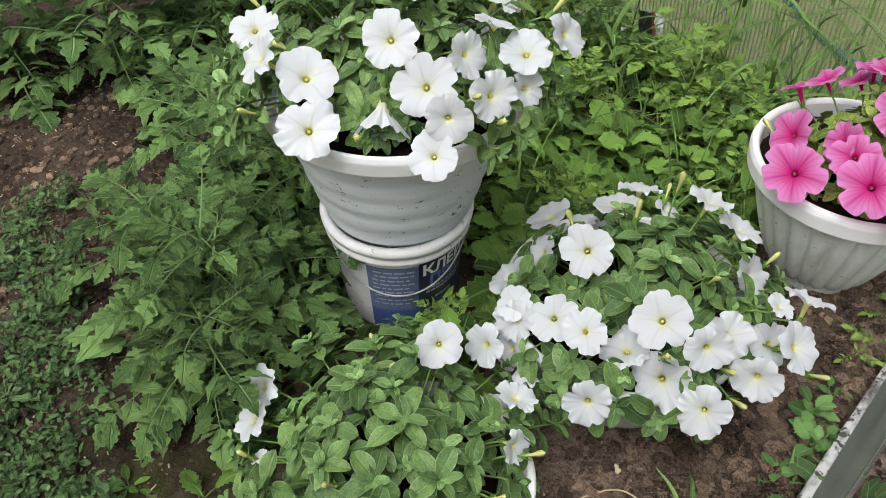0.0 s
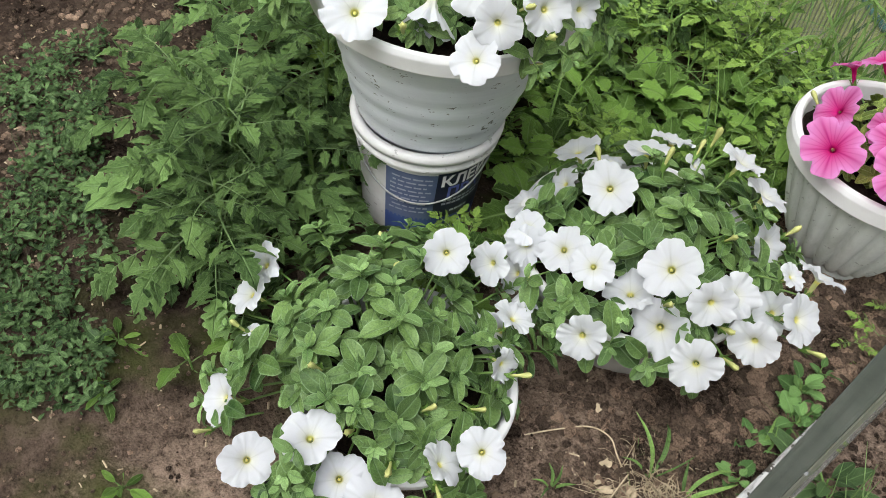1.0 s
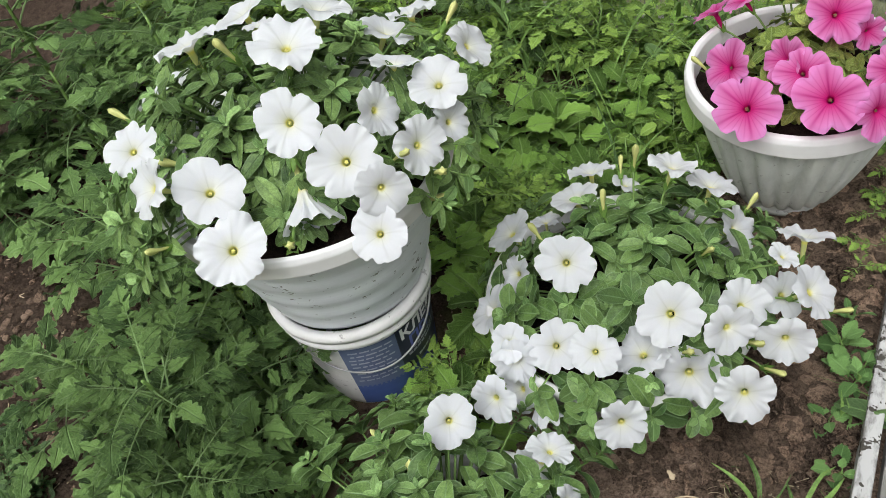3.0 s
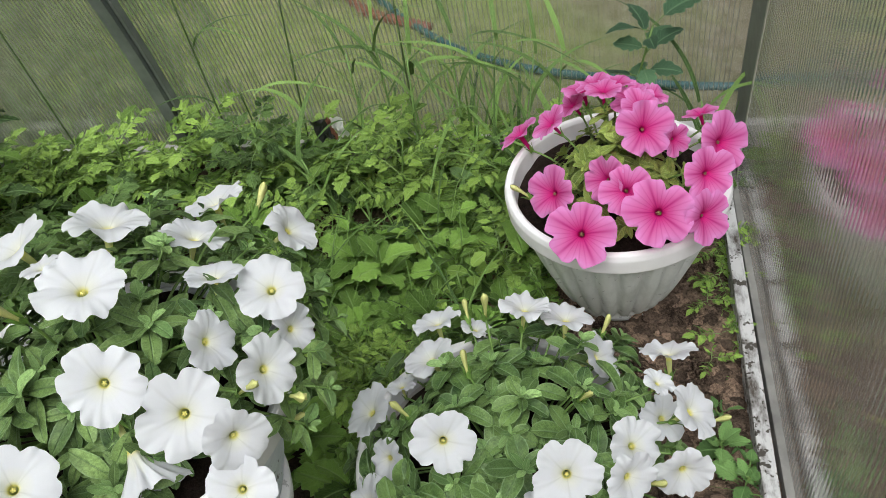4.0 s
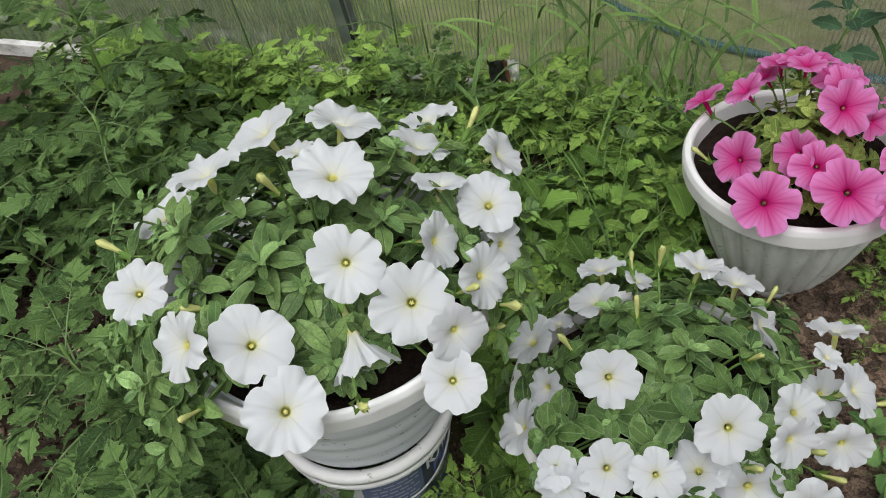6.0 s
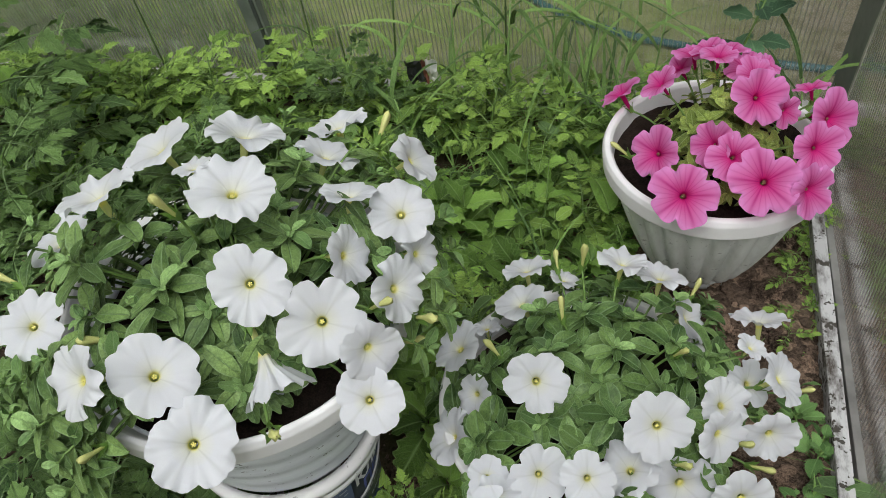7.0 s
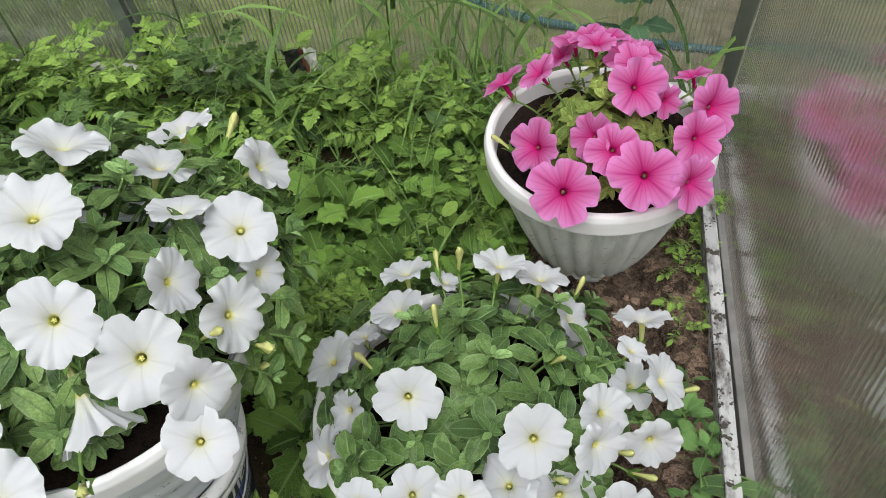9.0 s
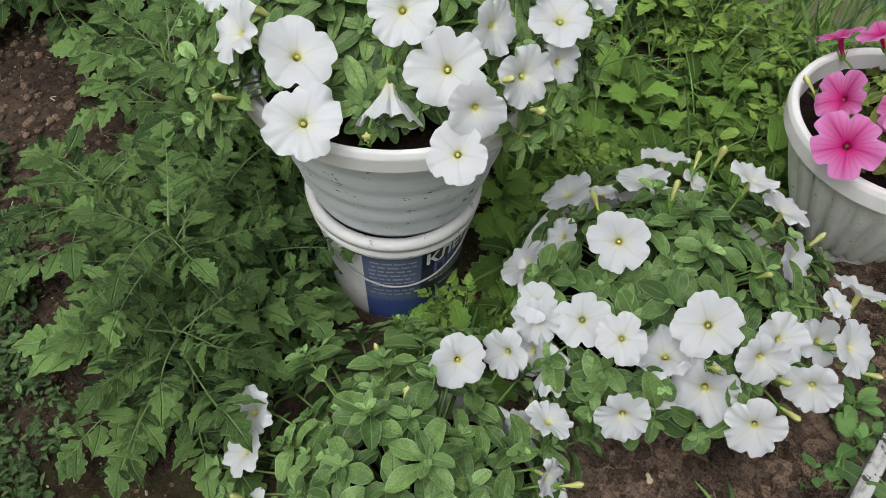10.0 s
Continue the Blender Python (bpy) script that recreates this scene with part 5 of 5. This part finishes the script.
for i, (x, y, h, n) in enumerate((
    (-0.60, 1.50, 0.26, 10), (-0.52, 1.48, 0.26, 16), (-0.45, 1.51, 0.30, 20), (-0.39, 1.48, 0.28, 20), (-0.33, 1.46, 0.26, 14), (-0.28, 1.50, 0.24, 12), (-0.70, 1.50, 0.2, 8), (-0.62, 1.34, 0.2, 7),
    (-0.48, 1.22, 0.18, 8), (-0.02, 1.42, 0.20, 9), (-0.15, 0.66, 0.04, 6), (-0.15, 0.52, 0.04, 6), (-0.05, 0.57, 0.06, 9), (-0.045, 0.66, 0.07, 7), (-0.10, 0.56, 0.05, 7), (-0.40, 0.10, 0.05, 10), (0.08, 0.80, 0.12, 7), (0.12, 0.70, 0.07, 8))):
    grass_tuft((x, y), h, max(4, int(n * 0.7)), 600 + i)

rng = random.Random(91)
for i in range(46):
    x, y = (rng.uniform(-0.92, -0.32), rng.uniform(0.98, 1.42)) if i < 18 else (rng.uniform(-1.6, -0.3), rng.uniform(1.2, 1.5))
    if free_spot(x, y, 0.03):
        grass_tuft((x, y), rng.uniform(0.13, 0.22), rng.choice((3, 4, 5, 6)), 660 + i)

for i, (x, y, h, n, s) in enumerate(((-0.050, 0.90, 0.07, 10, 0.042), (-0.036, 0.843, 0.08, 10, 0.044), (-0.060, 0.77, 0.05, 8, 0.036), (-0.045, 0.96, 0.05, 8, 0.034), (-0.040, 0.70, 0.05, 8, 0.034), (-0.034, 0.875, 0.07, 8, 0.04))):
    weed("nettle", (x, y), "young nettle with toothed light green leaves by the edging board", NETTLE_LEAVES, M_NETTLE, h * 0.65, n, s * 0.9, 700 + i, "nettles by the board")
weed("weed", (0.058, 0.802), "dusty weed with long drooping leaves outside the door", DOCK_LEAVES, M_GREYWEED, 0.035, 9, 0.085, 741)
rng = random.Random(74)
clover = []
for _ in range(520):
    x, y = rng.gauss(0.050, 0.022), rng.gauss(0.690, 0.035)
    if x < 0.034:
        continue
    a = rng.random() * 6.28
    clover.append((ROUND_LEAVES[rng.randrange(4)], along((x, y, ground_height(x, y) + 0.022 * rng.random()), (math.cos(a), math.sin(a), rng.uniform(0.0, 0.6)), (rng.uniform(-0.4, 0.4), rng.uniform(-0.4, 0.4), 1), rng.uniform(0.006, 0.011))))
joined("weed_cover", clover, M_GREYWEED, None, "low mat of tiny round leaves outside the door", "weed")


def ribbon(pts, width):
    """A grass blade along a line, folded along its middle and tapered at both ends."""
    line = smooth_line(pts)
    V, U = [], []
    for i, p in enumerate(line):
        t = i / (len(line) - 1)
        d = line[min(i + 1, len(line) - 1)] - line[max(i - 1, 0)]
        side = d.cross(Vector((0, 0, 1)))
        side = side.normalized() if side.length > 1e-6 else Vector((1, 0, 0))
        w = width * 0.5 * (0.35 + 0.65 * min(1.0, 3 * t)) * (1 - t ** 3) + 0.0003
        for q in (-1, 0, 1):
            V.append(p + side * w * q + Vector((0, 0, 0.35 * w * abs(q))))
            U.append((0.5 + 0.5 * q, t))
    return mesh_of("blade", V, grid_faces(len(line), 3), U)


def blades(at, lines, label):
    """A grass whose blades run from its foot through the given points, told from the foot."""
    ob = thing("grass_tuft", (*at, ground_height(*at) - 0.004), label, "grass")
    for w, *pts in lines:
        part("blade", ribbon([(0, 0, 0)] + [tuple(0.8 * c for c in p) for p in pts], w * 0.7), M_GRASS, ob)


blades((-0.111, 0.616), ((0.009, (-0.02, 0.01, 0.05), (-0.05, 0.022, 0.07), (-0.085, 0.03, 0.08)), (0.009, (-0.01, 0.04, 0.03), (-0.03, 0.075, 0.035), (-0.045, 0.095, 0.022)), (0.003, (0.015, 0.02, 0.03), (0.025, 0.04, 0.05), (0.03, 0.06, 0.06)), (0.006, (-0.03, -0.005, 0.02), (-0.055, -0.015, 0.015))), "forked grass with broad blades on bare soil")
blades((-0.062, 0.625), ((0.010, (0.015, 0.02, 0.025), (0.032, 0.05, 0.035), (0.045, 0.085, 0.03)), (0.008, (0.0, 0.03, 0.03), (0.012, 0.07, 0.04), (0.03, 0.10, 0.03)), (0.008, (0.012, -0.02, 0.03), (0.02, -0.05, 0.025)), (0.007, (-0.02, 0.02, 0.03), (-0.035, 0.05, 0.03)), (0.008, (0.022, 0.0, 0.03), (0.04, -0.005, 0.028))), "bright green grass with arching blades beside straw")
blades((-0.035, 0.772), ((0.009, (-0.01, 0.015, 0.04), (-0.02, 0.022, 0.085)), (0.005, (0.005, 0.01, 0.03), (-0.01, 0.03, 0.06))), "short upright grass by the edging board")
blades((-0.185, 0.495), ((0.006, (-0.012, 0.012, 0.02), (-0.03, 0.02, 0.024)), (0.006, (0.012, 0.012, 0.02), (0.024, 0.03, 0.02)), (0.005, (0.0, -0.015, 0.02), (0.004, -0.034, 0.018)), (0.005, (-0.015, -0.008, 0.015), (-0.03, -0.018, 0.012)), (0.005, (0.0, 0.012, 0.03), (-0.008, 0.024, 0.045))), "small green grass tuft on bare soil")
rng = random.Random(61)
for i, (x, y, big) in enumerate(((-0.035, 1.10, 0.07), (-0.05, 1.17, 0.06), (-0.025, 1.23, 0.07), (-0.055, 1.05, 0.05), (-0.03, 1.32, 0.08), (-0.022, 1.28, 0.07))):
    plant = thing("weed", (x, y, ground_height(x, y) - 0.003), "low weed with small feathered leaves beside the edging board", "weed", "weeds in the bed")
    for j in range(6):
        a = j * 2.4 + rng.random()
        part("leaf", FEATHER_LEAVES[rng.randrange(5)], None, plant, m=along((0, 0, 0.004 * j), (math.cos(a), math.sin(a), 0.25 + 0.09 * j), (0, 0, 1), big * 0.8 * rng.uniform(0.75, 1.15)))

# tall weeds by the corner and the back wall
weed("tall_weed", (-0.21, 1.43), "tall goosefoot weed with broad toothed leaves in the corner", GOOSE_LEAVES, M_GOOSE, 0.31, 14, 0.085, 751, low=0.62)
weed("dock", (-0.40, 1.36), "dock with long upright oval leaves", DOCK_LEAVES, M_WEED, 0.05, 6, 0.17, 752)
weed("dock", (-0.49, 1.33), "broad-leaved weed with round yellowish leaves", WEED_LEAVES, M_WEED, 0.12, 6, 0.09, 753)
weed("dock", (-0.624, 0.215), "pale broad-leaved seedling beside the pot", WEED_LEAVES, M_NETTLE, 0.05, 5, 0.06, 754)

# low weeds between door and tomatoes
rng = random.Random(77)
cover = []
while len(cover) < 9500:
    x, y = rng.uniform(-1.35, -0.58), rng.uniform(-0.35, 0.45)
    ripple = 0.05 * noise.noise(Vector((x * 9, y * 9, 4)))
    thin = noise.noise(Vector((x * 9, y * 9, 9))) + 0.6 * noise.noise(Vector((x * 30, y * 30, 5)))
    if y > 0.10 + 0.50 * (-0.63 - x) + ripple or y < 0.05 - 0.85 * (-0.65 - x) + ripple or thin < -0.20:
        continue
    p = Vector((x, y, ground_height(x, y) + 0.05 * rng.random() ** 1.5))
    a = rng.random() * 6.28
    sort = rng.random()
    me = CHICK_LEAVES[rng.randrange(4)] if sort < 0.66 else WEED_LEAVES[rng.randrange(6)] if sort < 0.70 else ROUND_LEAVES[rng.randrange(4)] if sort < 0.98 else GRASS_BLADES[rng.randrange(6)]
    ln = rng.uniform(0.006, 0.016) if sort < 0.66 else rng.uniform(0.014, 0.030) if sort < 0.70 else rng.uniform(0.006, 0.012) if sort < 0.98 else rng.uniform(0.04, 0.07)
    cover.append((me, along(p, (math.cos(a), math.sin(a), rng.uniform(0.0, 1.0)), (rng.uniform(-0.7, 0.7), rng.uniform(-0.7, 0.7), 1), ln)))
joined("chickweed_cover", cover, M_GREYWEED, None, "dense low weeds with small grey-green leaves beside the path", "weed")
for i, (x, y) in enumerate(((-0.727, 0.158), (-0.52, 0.06), (-0.66, 0.10), (0.10, 0.52), (0.14, 0.42))):
    weed("seedling", (x, y), "small narrow-leaved seedling in bare soil", CHICK_LEAVES, M_GREYWEED, 0.02, 7, 0.035, 880 + i)

# ---- dry straw, clods and rubbish ----


def debris():
    """Small pale bits, twigs and dry crumbs on the soil."""
    rng = random.Random(44)
    V, F = [], []
    for _ in range(1100):
        x, y = (rng.uniform(-1.35, 0.12), rng.uniform(-0.12, 0.78)) if rng.random() < 0.5 else (rng.uniform(-1.9, -0.9), rng.uniform(0.1, 0.9))
        if x > -0.02 and y > 0.5 and x < 0.03:
            continue
        z = ground_height(x, y) + 0.0015
        a, ln, r = rng.random() * 6.28, 0.002 + 0.011 * rng.random() ** 3, rng.uniform(0.0006, 0.0018)
        c, d, k = math.cos(a), math.sin(a), len(V)
        for t in (-0.5, 0.5):
            V += [(x + ln * t * c - r * d, y + ln * t * d + r * c, z), (x + ln * t * c, y + ln * t * d, z + r), (x + ln * t * c + r * d, y + ln * t * d - r * c, z)]
        F += [(k, k + 1, k + 4, k + 3), (k + 1, k + 2, k + 5, k + 4), (k, k + 3, k + 5, k + 2), (k, k + 2, k + 1), (k + 3, k + 4, k + 5)]
    tagged(part("soil_debris", mesh_of("soil_debris", V, F, smooth=False), M_STRAW), "pale twigs and dry crumbs strewn on the soil", "debris", kind="stuff")


debris()


def dry_leaf(at, size, turn, mat=None, label="crumpled dry brown leaf lying on the soil"):
    rng = random.Random(int(size * 1000))
    v, f, u = leaf_sheet(rng, 0.8, -0.2, 0.6, n=9, wave=0.12, base=0.8)
    me = mesh_of("blade", [(p[0] * (0.75 + 0.25 * math.sin(8 * p[1])), p[1], 0.04 + abs(p[2]) * 0.8 + 0.10 * math.sin(13 * p[0] + 9 * p[1])) for p in v], f, u)
    ob = thing("dry_leaf", at, label, "dry leaf")
    part("blade", me, mat or M_DRYLEAF, ob, m=Matrix.Rotation(turn, 4, "Z") @ Matrix.Scale(size, 4))


dry_leaf((-0.175, 0.415, 0.006), 0.04, 0.6)
dry_leaf((-0.205, 0.44, 0.006), 0.028, 2.1)
dry_leaf((-0.436, 0.103, 0.004), 0.02, 1.2)
dry_leaf((-0.70, 0.155, 0.006), 0.018, 0.3)


def straw_heap():
    """A flat mat of curling dry roots and straw."""
    rng = random.Random(3)
    V, F = [], []
    for _ in range(620):
        x, y = rng.gauss(-0.078, 0.034), rng.gauss(0.565, 0.044)
        x = min(x, -0.026)
        z = ground_height(x, y) + rng.uniform(0.001, 0.011)
        a, ln, r = rng.random() * 6.28, 0.008 + 0.055 * rng.random() ** 2, rng.uniform(0.0003, 0.0010)
        curl, lift, k = rng.uniform(-2.6, 2.6), rng.uniform(-0.1, 0.25), len(V)
        p = Vector((x, y, z))
        for i in range(7):
            w = a + curl * (i / 6) ** 1.5
            p = p + Vector((math.cos(w), math.sin(w), lift * (0.5 - i / 6))) * ln / 6
            p.x = min(p.x, -0.023)
            V += [p + Vector((r * math.cos(g), r * math.sin(g) * 0.5, r * math.sin(g))) for g in (0, 2.1, 4.2)]
        F += [tuple(q + k for q in f) for f in grid_faces(7, 3, True)]
    tagged(part("straw", mesh_of("straw", V, F), M_STRAW), "dry beige straw and curling roots on the soil", "straw", kind="stuff")


straw_heap()
rng = random.Random(19)
for i in range(16):
    x, y = min(-0.03, rng.gauss(-0.10, 0.045)), rng.gauss(0.54, 0.04)
    dry_leaf((x, y, ground_height(x, y) + 0.012), rng.uniform(0.011, 0.022), rng.random() * 6.28, M_STRAW, "small pale curled dry leaf among straw")
for pts in (((-0.271, 0.508, 0.010), (-0.245, 0.555, 0.016), (-0.215, 0.600, 0.020), (-0.185, 0.612, 0.020), (-0.16, 0.60, 0.018), (-0.132, 0.590, 0.012)), ((-0.132, 0.592, 0.018), (-0.125, 0.55, 0.024), (-0.118, 0.51, 0.020), (-0.111, 0.468, 0.014)), ((-0.21, 0.55, 0.010), (-0.19, 0.56, 0.014), (-0.175, 0.555, 0.010))):
    tagged(part("dry_stalk", tube_mesh("dry_stalk", smooth_line(pts), [0.0013] * (6 * len(pts) - 5), 6), M_STRAW), "thin dry stalk lying on the soil", "stalk")


def clods():
    rng = random.Random(8)
    V, F = [], []
    ico = bmesh.new()
    bmesh.ops.create_icosphere(ico, subdivisions=1, radius=1.0)
    iv, jf = [v.co.copy() for v in ico.verts], [tuple(v.index for v in f.verts) for f in ico.faces]
    ico.free()
    for i in range(18000):
        x, y = (rng.uniform(-0.30, -0.01), rng.uniform(0.5, 1.3)) if i < 4000 else (rng.uniform(-1.2, -0.2), rng.uniform(-0.1, 1.5)) if i < 9500 else (rng.uniform(-2.0, -0.9), rng.uniform(0.1, 1.1))
        r = 0.0018 + 0.012 * rng.random() ** (3.2 if i < 4000 else 5)
        r = r if i < 4000 else min(r, 0.004) if i < 9500 else min(r * 1.3, 0.009)
        if i >= 16000:
            x, y, r = rng.uniform(0.035, 0.22), rng.uniform(0.5, 1.1), 0.0015 + 0.006 * rng.random() ** 4
        if i < 1900:
            x, y, r = -0.024 - 0.17 * rng.random() ** 1.3, rng.uniform(0.64, 1.20), 0.003 + 0.012 * rng.random() ** 2
        k, sq = len(V), rng.uniform(0.5, 0.9)
        z = ground_height(x, y) + (0.55 if i < 1900 else 0.2) * r
        V += [(x + r * p.x * rng.uniform(0.6, 1.35), y + r * p.y * rng.uniform(0.6, 1.35), z + r * p.z * sq * rng.uniform(0.8, 1.1)) for p in iv]
        F += [tuple(q + k for q in f) for f in jf]
    tagged(part("soil_clods", mesh_of("soil_clods", V, F, smooth=False), M_CLOD), "crumbs and clods of brown soil", "soil", kind="stuff")


clods()


def packet(at):
    """A crumpled seed packet leaning on the back board."""
    ob = thing("crumpled_packet", at, "crumpled glossy packet, black, white and red, by the back wall", "packet")
    rng = random.Random(2)
    for name, mat, dx, w in (("wrapper", M_BLACK, 0.0, 0.035), ("wrapper", M_INK_WHITE, 0.032, 0.022), ("wrapper", M_RED, 0.018, 0.008)):
        V = []
        for i in range(6):
            for j in range(6):
                V.append((dx + w * (j / 5 - 0.5), -0.02 * (i / 5) + rng.uniform(-0.006, 0.006), 0.06 * (i / 5) + rng.uniform(-0.004, 0.004) + 0.2 * dx))
        part(name, mesh_of(name, V, grid_faces(6, 6), smooth=False), mat, ob)


packet((-0.715, 1.45, 0.165))


def hose(name, pts, mat, label, r=0.012):
    ob = tagged(part(name, tube_mesh(name, smooth_line(pts), [r] * (6 * len(pts) - 5), 8), mat), label, "hose")
    return ob


hose("garden_hose", [(0.9, 1.72, 0.012), (0.07, 1.77, 0.012), (-0.2, 1.83, 0.012), (-0.41, 1.90, 0.012), (-0.62, 2.05, 0.012), (-0.9, 2.4, 0.012), (-1.3, 3.0, 0.012)], M_TEAL, "teal garden hose lying on the lawn outside", 0.009)
hose("garden_hose", [(-0.63, 2.09, 0.012), (-0.78, 2.17, 0.012), (-0.87, 2.26, 0.012), (-1.2, 2.7, 0.012)], M_RED, "red-orange hose lying on the lawn outside", 0.013)


def lawn():
    """Outside grass."""
    rng = random.Random(21)
    V, F, U = [], [], []
    for i in range(26000):
        x, y = rng.uniform(-3.0, 1.6), 1.66 + 2.6 * rng.random() ** 1.6
        if i >= 22000:
            x, y = rng.uniform(0.07, 1.1), rng.uniform(0.62, 1.7)
            if noise.noise(Vector((x * 4, y * 4, 6.0))) < 0.05:
                continue
        elif noise.noise(Vector((x * 1.3, y * 1.3, 2.0))) + 0.35 * noise.noise(Vector((x * 5, y * 5, 1.0))) < 0.05 + 0.45 * x + 0.35:
            continue
        h, a, w = rng.uniform(0.04, 0.13), rng.random() * 6.28, rng.uniform(0.002, 0.004)
        dx, dy, lean = math.cos(a), math.sin(a), rng.uniform(0.1, 0.7) * h
        k = len(V)
        for t in (0.0, 0.55, 1.0):
            q = w * (1 - t * 0.9)
            V += [(x - dy * q + dx * lean * t * t, y + dx * q + dy * lean * t * t, h * t), (x + dy * q + dx * lean * t * t, y - dx * q + dy * lean * t * t, h * t)]
            U += [(0.35, t), (0.65, t)]
        F += [tuple(i + k for i in f) for f in grid_faces(3, 2)]
    tagged(part("lawn_grass", mesh_of("lawn_grass", V, F, U), M_LAWN), "patchy green lawn grass outside the greenhouse", "grass", kind="stuff")


lawn()
